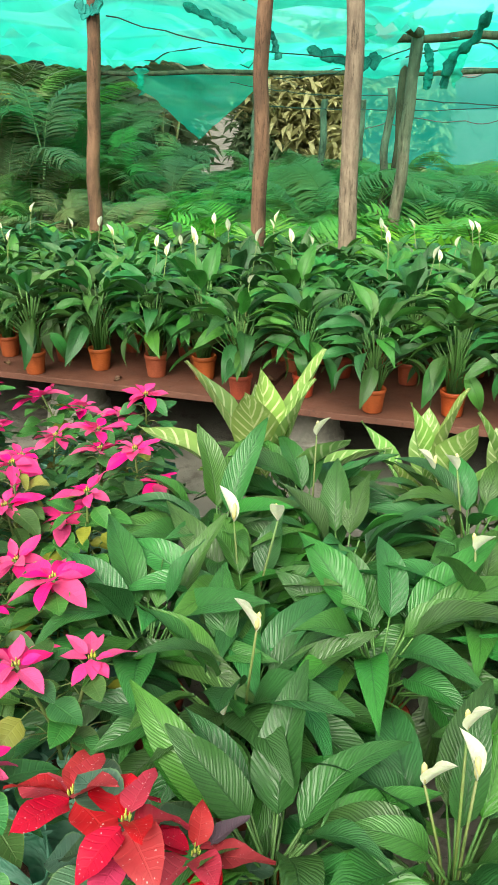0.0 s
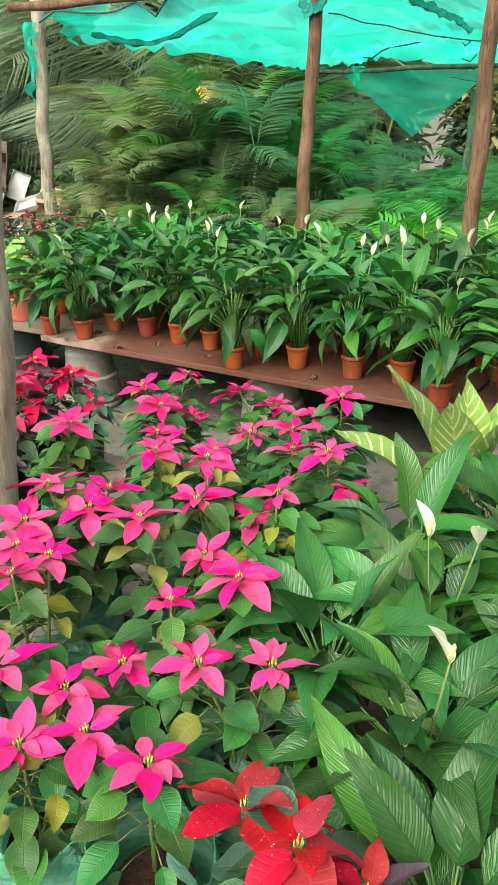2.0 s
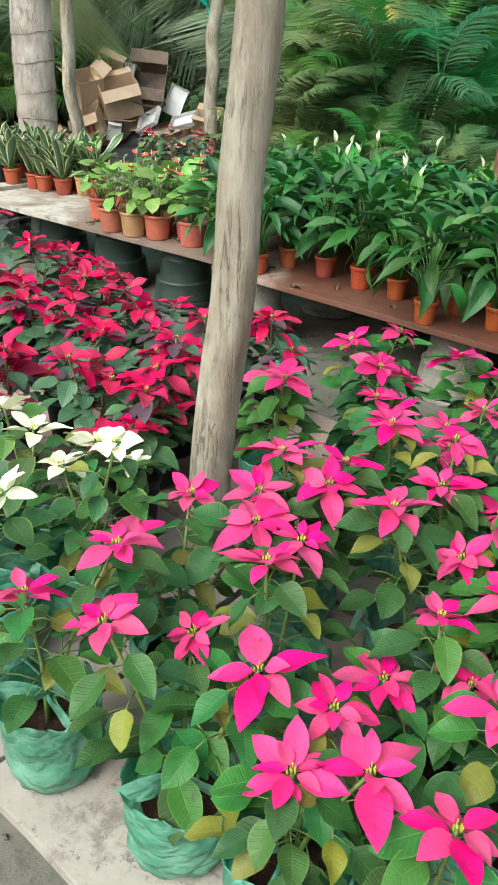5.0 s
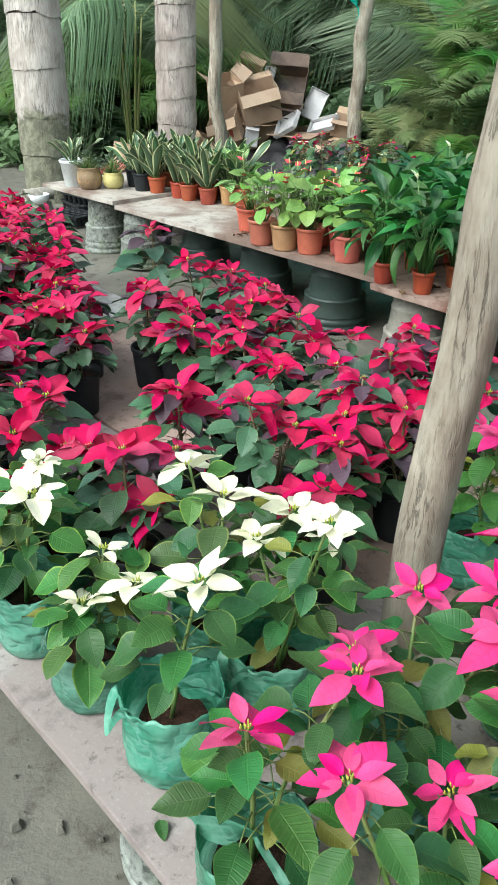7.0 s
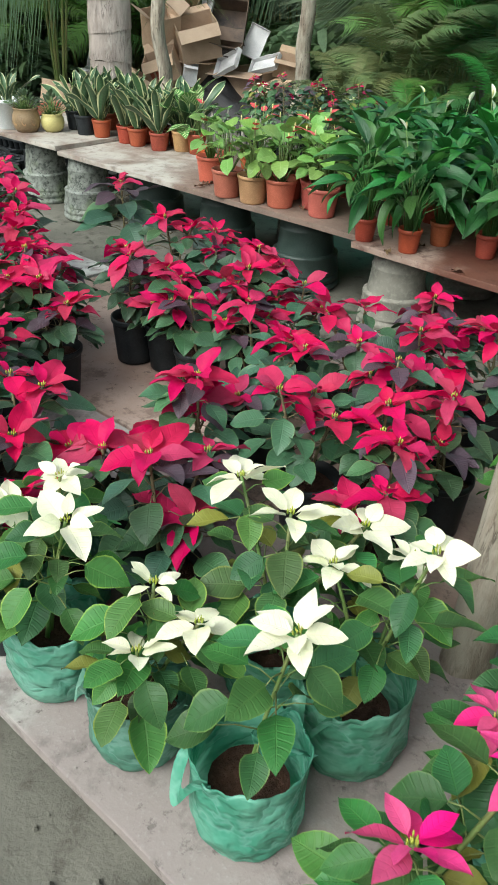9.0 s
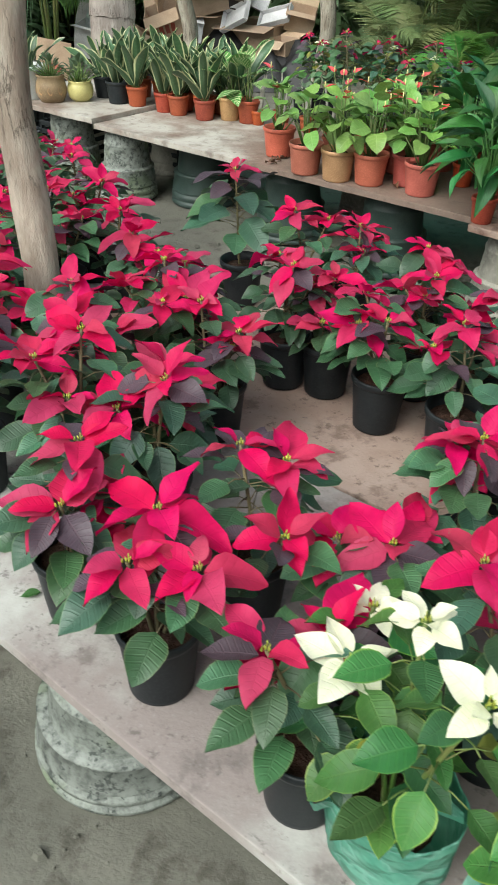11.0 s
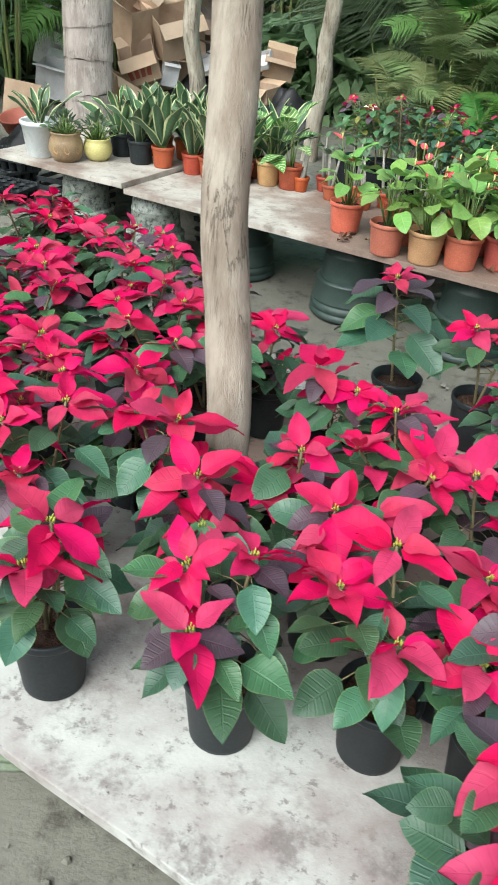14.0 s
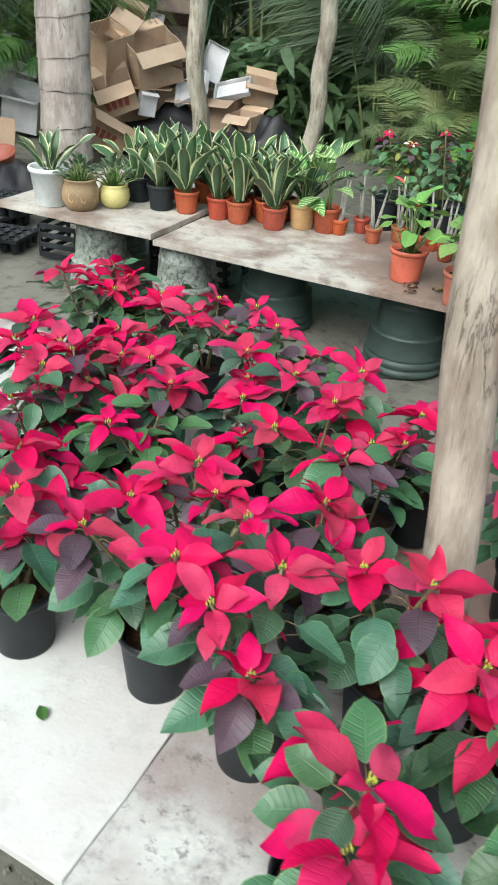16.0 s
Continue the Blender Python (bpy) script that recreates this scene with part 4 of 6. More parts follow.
def aim(p, yaw, pitch, roll=0.0, size=1.0):
    """A pose for a leaf at p: yaw round the plant, pitch above the level."""
    return Matrix.Translation(p) @ Matrix.Rotation(yaw - math.pi / 2, 4, "Z") @ Matrix.Rotation(pitch, 4, "X") @ Matrix.Rotation(roll, 4, "Y") @ Matrix.Scale(size, 4)


# ---- poinsettias ----
def poinsettia(u, v, heads, colour, holder="pot", z=TABLE, seed=0, size=1.0, leaves=8, joined=False, bloom=1.0):
    """heads: (u, v, height above the ground) of each flower; holder: a black pot or a plastic bag."""
    r = random.Random(seed * 13 + 1)
    bracts = DEEPRED if colour == "red" and holder == "bag" else {"red": RED, "pink": PINK, "cream": CREAM}[colour]
    greens = {"red": DARK, "pink": GREEN, "cream": LIME}[colour]
    what = {"red": "deep red" if holder == "bag" else "crimson", "pink": "bright pink", "cream": "creamy white"}[colour]
    label = f"{what} poinsettia in a {'black plastic pot' if holder == 'pot' else 'crumpled green bag'} on the table"
    root = thing("poinsettia", Matrix.Translation(at(u, v, z)), label, "potted plant", f"{colour} poinsettias")
    if holder == "pot":
        part("pot", BLACKPOT, root, Matrix.Rotation(r.uniform(0, 6), 4, "Z"), "black plastic pot")
        part("soil", SOIL, root, Matrix.Translation((0, 0, 0.132)), "dark brown soil")
        top = 0.135
    else:
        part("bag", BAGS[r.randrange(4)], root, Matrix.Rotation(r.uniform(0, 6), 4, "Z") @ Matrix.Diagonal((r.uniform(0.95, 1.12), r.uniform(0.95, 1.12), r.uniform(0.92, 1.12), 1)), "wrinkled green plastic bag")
        part("soil", SOIL, root, Matrix.Translation((0, 0, 0.096)), "red-brown soil")
        top = 0.10
    stems, foliage = Shape(), Shape()
    base = at(u, v, z)
    for hu, hv, hz in heads:
        tip = at(hu, hv, hz) - base
        start = Vector((r.uniform(-0.012, 0.012), r.uniform(-0.012, 0.012), top - 0.02))
        mid = start.lerp(tip, 0.5) + Vector((-tip.x * 0.12 + r.uniform(-0.01, 0.01), -tip.y * 0.12 + r.uniform(-0.01, 0.01), 0.0))
        path = [start, start.lerp(mid, 0.5), mid, mid.lerp(tip, 0.55), tip - Vector((0, 0, 0.004))]
        tube(stems, path, [0.0052, 0.0046, 0.004, 0.0036, 0.003], 6)
        a0 = r.uniform(0, 6.28)
        tilt = Matrix.Rotation(r.uniform(0, 0.35), 4, Vector((r.uniform(-1, 1), r.uniform(-1, 1), 0)).normalized())
        head = part("flower_head", CYATHIA, root, Matrix.Translation(tip) @ tilt, "yellow-green buds")
        hs = size * bloom * (r.uniform(0.78, 1.08) if colour == "red" else r.uniform(0.74, 1.15) if colour == "cream" else r.uniform(0.72, 1.08))
        rings = [(4, 1.0, 0.22, -0.008), (2, 0.72, 0.6, 0.0)] if colour == "cream" else [(5, 1.0, 0.12, -0.008), (4, 0.68, 0.42, 0.0)] if colour != "red" else [(4, 1.05, 0.20, -0.010), (2, 0.76, 0.60, -0.001)]
        for n, f, up, dz in rings:
            n += r.randrange(2)
            for k in range(n):
                a = a0 + 6.2832 * (k + r.uniform(-0.22, 0.22)) / n + f * 3
                if colour == "red" and f > 1 and r.random() < 0.16:
                    part("bract", PURPLE[r.randrange(3)], head, aim((0.009 * math.cos(a), 0.009 * math.sin(a), dz - 0.01), a, -0.1, 0.2, hs), "purple-green bract")
                    continue
                part("bract", bracts[r.randrange(len(bracts))], head, aim((0.009 * math.cos(a), 0.009 * math.sin(a), dz), a, up + r.uniform(-0.35, 0.3), r.uniform(-0.4, 0.4), hs * f * r.uniform(0.8, 1.15)))
        n = leaves + r.randrange(3)
        for k in range(n):
            f = (k + 0.5) / n
            low = {"red": 0.36, "pink": 0.24, "cream": 0.36}[colour]
            s = 0.93 - (1 - low) * f * 0.85
            p = path[2].lerp(tip, max(0, (s - 0.5) * 2)) if s > 0.5 else start.lerp(path[2], s * 2)
            a = a0 + 2.399 * k + r.uniform(-0.4, 0.4)
            out = 0.02 + 0.05 * min(1, f + 0.2)
            q = p + Vector((out * math.cos(a), out * math.sin(a), 0.012))
            tube(stems, [p, p.lerp(q, 0.6) + Vector((0, 0, 0.006)), q], [0.0016, 0.0013, 0.0012], 4)
            pick = r.random()
            pool = greens
            if colour == "red" and f < 0.30 and pick < 0.36:
                pool = PURPLE
            elif colour == "red" and f < 0.25 and pick < 0.55:
                pool = RED
            elif colour != "red" and pick < 0.09:
                pool = YELLOW
            elif colour == "cream" and pick < 0.45:
                pool = GREEN
            me, m = pool[r.randrange(len(pool))], aim(q, a, r.uniform(-0.5, 0.35) - 0.15 * f, r.uniform(-0.4, 0.4), size * (r.uniform(0.68, 1.05) if colour == "red" else r.uniform(0.60, 0.97)))
            if joined:
                foliage.add([x.co for x in me.vertices], [tuple(p.vertices) for p in me.polygons], [(j / 4, i / 7) for i in range(8) for j in range(5)], m, 0 if pool is greens else 2 if pool is RED else 1)
            else:
                part("leaf", me, root, m)
    if joined:
        tagged(part("foliage", foliage.mesh("foliage", *((L_DARK, L_PURPLE, L_RED) if colour == "red" else (L_GREEN, L_YELLOW))), root), kind="stuff")
    tagged(part("stem_clump", stems.mesh("stem_clump", M_STEM if colour != "red" else M_WOODSTEM), root), kind="stuff")
    return root


def plants_from_heads(text, colour, holder, reach, seed, height, size=1.0, leaves=8, feet=(), back=9.0, fill=0):
    """Groups flower places into plants: each flower joins the nearest foot within reach, or founds one."""
    spots = [tuple(float(x) for x in w.split(",")) for w in text.split()]
    plants = [[f, []] for f in feet]
    r = random.Random(seed)
    for p in spots:
        near = min(plants, key=lambda q: math.dist(q[0], p[:2]), default=None)
        if near and math.dist(near[0], p[:2]) < reach and len(near[1]) < 5:
            near[1].append(p)
        else:
            plants.append([p[:2], [p]])
    for k, (foot, ps) in enumerate(plants):
        if not ps:
            ps = [(foot[0] + r.uniform(-0.04, 0.04), foot[1] + r.uniform(-0.04, 0.04))]
        if foot not in feet:
            foot = (sum(p[0] for p in ps) / len(ps) + r.uniform(-0.02, 0.02), sum(p[1] for p in ps) / len(ps) + r.uniform(-0.02, 0.02))
        ps = [(p[0], p[1], p[2] if len(p) > 2 else height + r.uniform(-0.035, 0.045)) for p in ps]
        for j in range(max(0, min(2, fill - len(ps))) if colour == "red" or foot[1] > 1.5 else 0):
            a = r.uniform(0, 6.28)
            ps.append((foot[0] + r.uniform(0.06, 0.10) * math.cos(a), foot[1] + r.uniform(0.06, 0.10) * math.sin(a), ps[0][2] - r.uniform(0.03, 0.10)))
        far = foot[1] > back
        poinsettia(*foot, ps, colour, holder, TABLE, seed * 100 + k, size, leaves + (7 if far and colour == "pink" else 0), far)


PINKS = "-1.39,0.60,0.75 -1.25,0.65,0.74 -0.89,0.68,0.66 -0.80,0.74,0.68 -0.67,0.74,0.68 -1.41,0.84 -1.33,0.75,0.80 -1.18,0.78 -1.02,0.76,0.71 -0.91,0.81,0.67 -1.14,0.92,0.77 -1.44,1.04 -1.14,1.02,0.76 -0.91,0.96,0.62 -0.79,1.04,0.63 -0.60,1.00,0.71 -0.88,1.08,0.70 -1.37,1.25,0.77 -1.24,1.25,0.74 -1.08,1.24,0.76 -0.95,1.30,0.67 -0.84,1.28,0.66 -1.40,1.40 -1.10,1.49,0.69 -1.66,1.63 -1.28,1.56,0.76 -1.12,1.57,0.77 -0.90,1.55,0.73 -1.36,1.68 -1.18,1.68 -1.48,1.82 -1.25,1.80 -0.90,1.83,0.73 -1.21,1.93 -1.06,1.92 -1.58,2.01 -1.75,2.09 -1.65,2.22 -1.43,2.22 -1.29,2.24 -1.04,2.22 -1.53,1.91,0.73 -1.28,1.37,0.73 -1.34,1.14,0.73 -1.27,1.05,0.73 -0.78,1.18,0.73 -0.70,0.92,0.73"
plants_from_heads(PINKS, "pink", "bag", 0.17, 1, 0.70, 1.0, 15, ((-1.40, 0.63), (-1.11, 0.68), (-0.89, 0.70), (-1.36, 0.92)), 1.15, 2)
plants_from_heads("-0.38,0.68,0.74 -0.49,0.73,0.70 -0.30,0.72,0.66", "red", "bag", 0.2, 2, 0.70, 1.0, 7)
WHITES = "-2.32,0.68 -2.12,0.67,0.75 -1.98,0.74,0.66 -1.92,0.65,0.61 -2.36,0.81 -2.25,0.75,0.74 -1.88,0.75,0.63 -1.68,0.75,0.75 -2.01,0.98,0.75 -1.88,0.97,0.74 -1.78,0.97 -1.61,0.99,0.80 -1.80,1.09 -1.70,1.10"
plants_from_heads(WHITES, "cream", "bag", 0.16, 3, 0.68, 1.0, 13, ((-2.21, 0.67), (-1.97, 0.69), (-1.72, 0.71), (-1.69, 0.95), (-1.87, 0.95)))
REDS_NEAR = "-2.89,0.63,0.67 -2.70,0.61,0.67 -2.43,0.63,0.65 -3.76,0.69,0.75 -3.47,0.70 -2.95,0.73,0.73 -2.74,0.72,0.69 -2.61,0.68,0.66 -2.39,0.74,0.62 -4.00,0.83 -3.54,0.78,0.71 -3.45,0.85,0.73 -2.55,0.83 -4.42,0.95 -4.21,0.94,0.74 -4.11,0.89 -3.31,0.90,0.70 -3.19,0.89,0.65 -4.60,0.97 -4.22,1.04,0.66 -4.04,1.01,0.74 -3.68,1.00,0.71 -3.26,1.00,0.75 -2.99,0.99,0.73 -2.76,0.96,0.69 -2.67,0.99,0.68 -2.42,0.97,0.63 -2.26,0.97 -4.73,1.12 -4.42,1.10 -4.17,1.13,0.72 -3.93,1.12,0.71 -3.80,1.09,0.75 -3.42,1.09 -3.12,1.13 -2.21,1.09 -3.57,1.22,0.70 -2.40,1.24 -4.07,1.28,0.70"
plants_from_heads(REDS_NEAR, "red", "pot", 0.19, 4, 0.68, 1.05, 11, ((-3.46, 0.80), (-2.96, 0.69), (-2.70, 0.67), (-2.36, 0.655), (-2.69, 0.92), (-2.16, 0.92), (-3.21, 0.93), (-3.80, 0.70), (-4.60, 0.95), (-4.29, 1.00), (-4.04, 0.94)), 9.0, 3)
REDS_MID = "-4.34,1.23,0.73 -1.85,1.24 -4.96,1.34 -3.49,1.33 -3.31,1.30 -2.23,1.34 -1.90,1.34 -4.92,1.42 -4.68,1.37 -3.34,1.42 -3.24,1.37 -3.12,1.38 -2.11,1.40 -1.99,1.42 -4.91,1.53 -4.61,1.54 -4.30,1.51,0.69 -4.11,1.48 -3.47,1.47 -2.04,1.51 -5.06,1.65 -4.71,1.60 -4.46,1.65 -4.21,1.65 -4.02,1.64 -3.74,1.60,0.70 -3.62,1.59 -3.48,1.56 -2.43,1.61 -2.35,1.58 -1.94,1.63"
plants_from_heads(REDS_MID, "red", "pot", 0.19, 5, 0.68, 1.0, 11, ((-2.45, 1.49),), 1.0, 3)
REDS_FAR = "-4.85,1.66 -3.28,1.74 -3.18,1.68 -2.95,1.69 -2.67,1.70 -2.13,1.68 -5.25,1.75 -4.99,1.83 -4.53,1.80 -4.36,1.75 -4.24,1.78 -4.03,1.81 -3.96,1.75 -3.10,1.77 -2.48,1.84 -2.32,1.78 -4.24,1.92 -2.19,1.87 -5.34,2.00 -4.83,2.01 -4.69,1.97 -4.56,2.04 -4.40,1.99 -2.67,1.96 -2.46,2.00 -2.05,2.05 -5.20,2.10 -4.99,2.07 -4.68,2.14 -3.00,2.11 -2.30,2.12 -5.26,2.18 -5.05,2.16 -4.84,2.18 -3.27,2.16"
plants_from_heads(REDS_FAR, "red", "pot", 0.18, 6, 0.68, 1.0, 10, ((-2.88, 1.70), (-2.64, 1.68), (-2.89, 1.93)), 1.0, 3)
poinsettia(-3.70, 2.08, [(-3.77, 2.12, 0.78)], "red", "pot", TABLE, 700, 1.5, 18, bloom=0.62)
poinsettia(-3.45, 2.12, [(-3.50, 2.11, 0.70), (-3.40, 2.17, 0.68)], "red", "pot", TABLE, 701, 0.95, 8)


# ---- peace lilies ----
def spathe_parts(root, p, yaw, r, size=1.0):
    """A white hood with its spadix on a thin stalk that starts in the plant's heart."""
    sh = tube(Shape(), [(0, 0, 0.1), p * 0.5 + Vector((0, 0, 0.08)), p], [0.003, 0.0026, 0.0022], 5)
    stalk = part("flower_stalk", sh.mesh("flower_stalk", M_STEM), root)
    part("spathe", SPATHES[r.randrange(3)], stalk, aim(p, yaw, r.uniform(0.9, 1.5), r.uniform(-0.5, 0.5), size), "white hooded flower")
    part("spadix", SPADIX, stalk, Matrix.Translation(p + Vector((0, 0, 0.004))) @ Matrix.Rotation(r.uniform(-0.2, 0.2), 4, "X") @ Matrix.Scale(size, 4), "cream flower spike")


SPATHES = [Shape().add(*blade(0.085, 0.032, lance, 0.25, 0.9, 0.03, 7, 0.2, k)).mesh("spathe", M_SPATHE) for k in range(3)]
SPADIX = tube(Shape(), [(0, 0, 0), (0, 0, 0.012), (0, 0, 0.035), (0, 0, 0.042)], [0.002, 0.005, 0.0045, 0.001], 8).mesh("spadix", M_SPADIX)


def lily(m, seed, height, spread, count, pot, soil, potlip, flowers, label, group, size=1.0, joined=False, blooms=()):
    r = random.Random(seed)
    root = thing("peace_lily", m, label, "potted plant", group)
    part("pot", pot, root, None, "terracotta-coloured plastic pot")
    part("soil", soil, root, Matrix.Translation((0, 0, potlip - 0.03)), "dark brown soil")
    stems, foliage = Shape(), Shape()
    for k in range(count):
        f = (k + 0.5) / count
        a = 2.399 * k + r.uniform(-0.3, 0.3)
        lean = spread * (0.25 + 0.85 * f) * r.uniform(0.8, 1.2)
        h = height * (1.0 - 0.62 * f ** 1.3) * r.uniform(0.86, 1.08)
        b = Vector((0.022 * math.cos(a), 0.022 * math.sin(a), potlip - 0.025))
        q = Vector((lean * math.cos(a) * 0.62, lean * math.sin(a) * 0.62, potlip + h * 0.78))
        mid = b.lerp(q, 0.5) + Vector((-0.02 * math.cos(a), -0.02 * math.sin(a), 0.03))
        tube(stems, [b, mid, q], [0.0034, 0.0028, 0.002], 5)
        pitch = 1.05 - 1.45 * f + r.uniform(-0.25, 0.25)
        pose_ = aim(q, a + r.uniform(-0.3, 0.3), pitch, r.uniform(-0.6, 0.6), size * r.uniform(0.75, 1.12))
        if joined:
            me = LILY[r.randrange(8)]
            foliage.add([v.co for v in me.vertices], [tuple(p.vertices) for p in me.polygons], [(j / 4, i / 9) for i in range(10) for j in range(5)], pose_)
        else:
            part("leaf", LILY[r.randrange(8)], root, pose_)
    if joined:
        tagged(part("foliage", foliage.mesh("foliage", L_SPATH), root), kind="stuff")
    tagged(part("stalk_clump", stems.mesh("stalk_clump", M_LILYSTEM), root), kind="stuff")
    for k in range(flowers):
        a = r.uniform(0, 6.28)
        spathe_parts(root, Vector((0.08 * math.cos(a), 0.08 * math.sin(a), potlip + height * r.uniform(0.98, 1.22))), a, r, r.uniform(0.7, 0.95))
    for p in blooms:
        spathe_parts(root, m.inverted() @ at(*p), r.uniform(0, 6.28), r, r.uniform(0.85, 1.05))
    return root


bench_label = "leafy green peace lily in a terracotta-coloured pot on the wet bench"
front = [(-3.31, 3.20), (-3.07, 3.21), (-2.04, 3.14), (-1.77, 3.29), (-1.47, 3.27), (-1.00, 3.10), (-0.74, 3.20), (-0.42, 3.10), (-0.10, 3.15), (0.18, 3.12), (0.46, 3.18), (-3.03, 3.42), (-2.79, 3.42), (-2.54, 3.38), (-2.32, 3.36), (-2.0, 3.36), (-1.24, 3.30)]
models = [lily(place(u, v, BENCH, rnd.uniform(0, 360)), 40 + k, 0.40, 0.20, 38, TERRA, SOILLILY, 0.108, (0, 1, 0, 0, 1)[k], bench_label, "peace lilies on the bench") for k, (u, v) in enumerate(front[:5])]
flowered = [lily(place(-2.05 + 0.3 * k, 3.62, BENCH), 60 + k, 0.42, 0.20, 40, TERRA, SOILLILY, 0.108, (0, 1, 0, 1)[k], bench_label, "peace lilies on the bench", joined=True) for k in range(4)]
for k, (u, v) in enumerate(front[5:]):
    copy_thing(models[(k * 2 + 1) % 5] if k < 6 else flowered[k % 4], place(u, v, BENCH, rnd.uniform(0, 360), rnd.uniform(0.92, 1.08)))
taken = [(-2.05 + 0.3 * k, 3.62) for k in range(4)] + front
for row in range(5):
    u = -3.35 + 0.11 * (row % 2)
    while u < 1.2:
        p = (u + rnd.uniform(-0.04, 0.04), 3.52 + 0.21 * row + rnd.uniform(-0.04, 0.04))
        if p[1] < 4.42 and min(math.dist(p, q) for q in taken) > 0.17:
            taken.append(p)
            copy_thing(flowered[rnd.randrange(4)], place(*p, BENCH, rnd.uniform(0, 360), rnd.uniform(0.86, 1.02)))
        u += 0.25
for u, v in [(-3.62, 3.62), (-3.66, 3.9), (-3.45, 3.9), (-3.60, 4.15)]:
    copy_thing(models[rnd.randrange(5)], place(u, v, BENCH + 0.002, rnd.uniform(0, 360), 1.0))

near_label = "broad-leaved green peace lily with white flowers on the table"
near_spots = [(-0.36, 1.10), (-0.22, 0.82), (0.05, 0.88), (-0.13, 1.30), (-0.44, 1.38), (0.06, 1.48), (-0.26, 1.60), (0.02, 1.84), (-0.58, 1.62), (-0.40, 1.86), (0.28, 1.2), (0.28, 1.62), (-0.60, 1.22)]
near_blooms = [(-0.49, 1.47, 0.75), (-0.36, 1.36, 0.83), (-0.58, 1.48, 0.62), (-0.30, 1.01, 0.82), (-0.35, 0.99, 0.65), (-0.40, 1.90, 0.80), (-0.01, 0.89, 0.70), (0.04, 0.93, 0.78), (0.06, 0.90, 0.72), (-0.03, 1.83, 0.78), (-0.09, 1.90, 0.74), (0.03, 1.48, 0.76), (0.26, 1.62, 0.78)]
for k, (u, v) in enumerate(near_spots):
    mine = [p for p in near_blooms if min(near_spots, key=lambda q: math.dist(q, p[:2])) == (u, v)]
    lily(place(u, v, TABLE - 0.001, rnd.uniform(0, 360)), 80 + k, 0.27 if v > 1 else 0.21, 0.27, 44, TERRABIG, SOIL, 0.13, 0, near_label, "peace lilies on the slab table", 1.1, blooms=mine)


# ---- other foliage plants ----
def rosette(name, m, pot, soilz, leaves, count, height, lean, pitch, label, group, seed, size=1.0, potlabel="", soil=None, stalk=0.5, joined=None):
    r = random.Random(seed)
    root = thing(name, m, label, "potted plant", group)
    part("pot", pot, root, None, potlabel)
    part("soil", soil or SOILSMALL, root, Matrix.Translation((0, 0, soilz)), "dark brown soil")
    stems, foliage = Shape(), Shape()
    for k in range(count):
        f = (k + 0.5) / count
        a = 2.399 * k + r.uniform(-0.3, 0.3)
        q = Vector((lean * f * math.cos(a), lean * f * math.sin(a), soilz + height * (1 - stalk * f) * r.uniform(0.85, 1.1)))
        b = Vector((0.01 * math.cos(a), 0.01 * math.sin(a), soilz - 0.01))
        tube(stems, [b, b.lerp(q, 0.6) + Vector((0, 0, 0.01)), q], [0.004, 0.003, 0.0025], 5)
        me, m_ = leaves[r.randrange(len(leaves))], aim(q, a, pitch[0] + (pitch[1] - pitch[0]) * f + r.uniform(-0.15, 0.15), r.uniform(-0.5, 0.5), size * r.uniform(0.8, 1.15))
        if joined:
            foliage.add([x.co for x in me.vertices], [tuple(x.vertices) for x in me.polygons], None, m_)
        else:
            part("leaf", me, root, m_)
    if joined:
        tagged(part("foliage", foliage.mesh("foliage", joined), root), kind="stuff")
    tagged(part("stalk_clump", stems.mesh("stalk_clump", M_STEM), root), kind="stuff")
    return root


for k, (u, v, n, sz) in enumerate([(-0.57, 2.05, 10, 1.42), (-0.10, 2.06, 8, 1.05), (0.12, 2.04, 9, 1.0)]):
    rosette("aglaonema", place(u, v, TABLE, 40 * k), TERRABIG, 0.10, AGLAO, n, 0.22, 0.11, (1.45, 0.6), "pale variegated aglaonema with upright striped leaves on the table", "aglaonemas", 120 + k, sz, "terracotta-coloured plastic pot", SOIL)


def anthurium(u, v, pot, seed):
    r = random.Random(seed)
    root = rosette("anthurium", place(u, v, BENCH + 0.002, r.uniform(0, 360)), pot, 0.115, HEART, 16, 0.25, 0.12, (0.8, -0.5), "young anthurium with heart-shaped light green leaves in a plastic pot", "anthuriums on the bench", seed, 1.0, "plastic pot with rim", SOILBIG, 0.6)
    for k in range(r.randrange(2, 5)):
        a = r.uniform(0, 6.28)
        p = Vector((0.07 * math.cos(a), 0.07 * math.sin(a), 0.12 + r.uniform(0.22, 0.33)))
        sh = tube(Shape(), [(0, 0, 0.1), p * 0.6 + Vector((0, 0, 0.06)), p], [0.0025, 0.002, 0.002], 5)
        stalk = part("flower_stalk", sh.mesh("flower_stalk", M_STEM), root)
        part("spathe", ANTHFLOWER, stalk, aim(p, a, 0.5), "waxy red flower")
        part("spadix", SPADIX, stalk, Matrix.Translation(p) @ Matrix.Scale(0.7, 4), "cream flower spike")


ANTHFLOWER = Shape().add(*blade(0.055, 0.045, heart, 0.3, 0.2, 0.03, 6)).mesh("spathe", M_ANTH)
for k, (u, v, p) in enumerate([(-4.58, 3.42, ANTHPOT), (-4.29, 3.26, ANTHPOT), (-4.11, 3.275, ANTHBEIGE), (-3.96, 3.33, ANTHPOT), (-3.82, 3.45, ANTHPOT), (-4.05, 3.5, ANTHPOT), (-4.25, 3.48, ANTHPOT), (-3.70, 3.36, ANTHPOT), (-3.95, 3.6, ANTHPOT), (-3.84, 3.8, ANTHPOT), (-4.1, 3.75, ANTHPOT)]):
    anthurium(u, v, p, 140 + k)


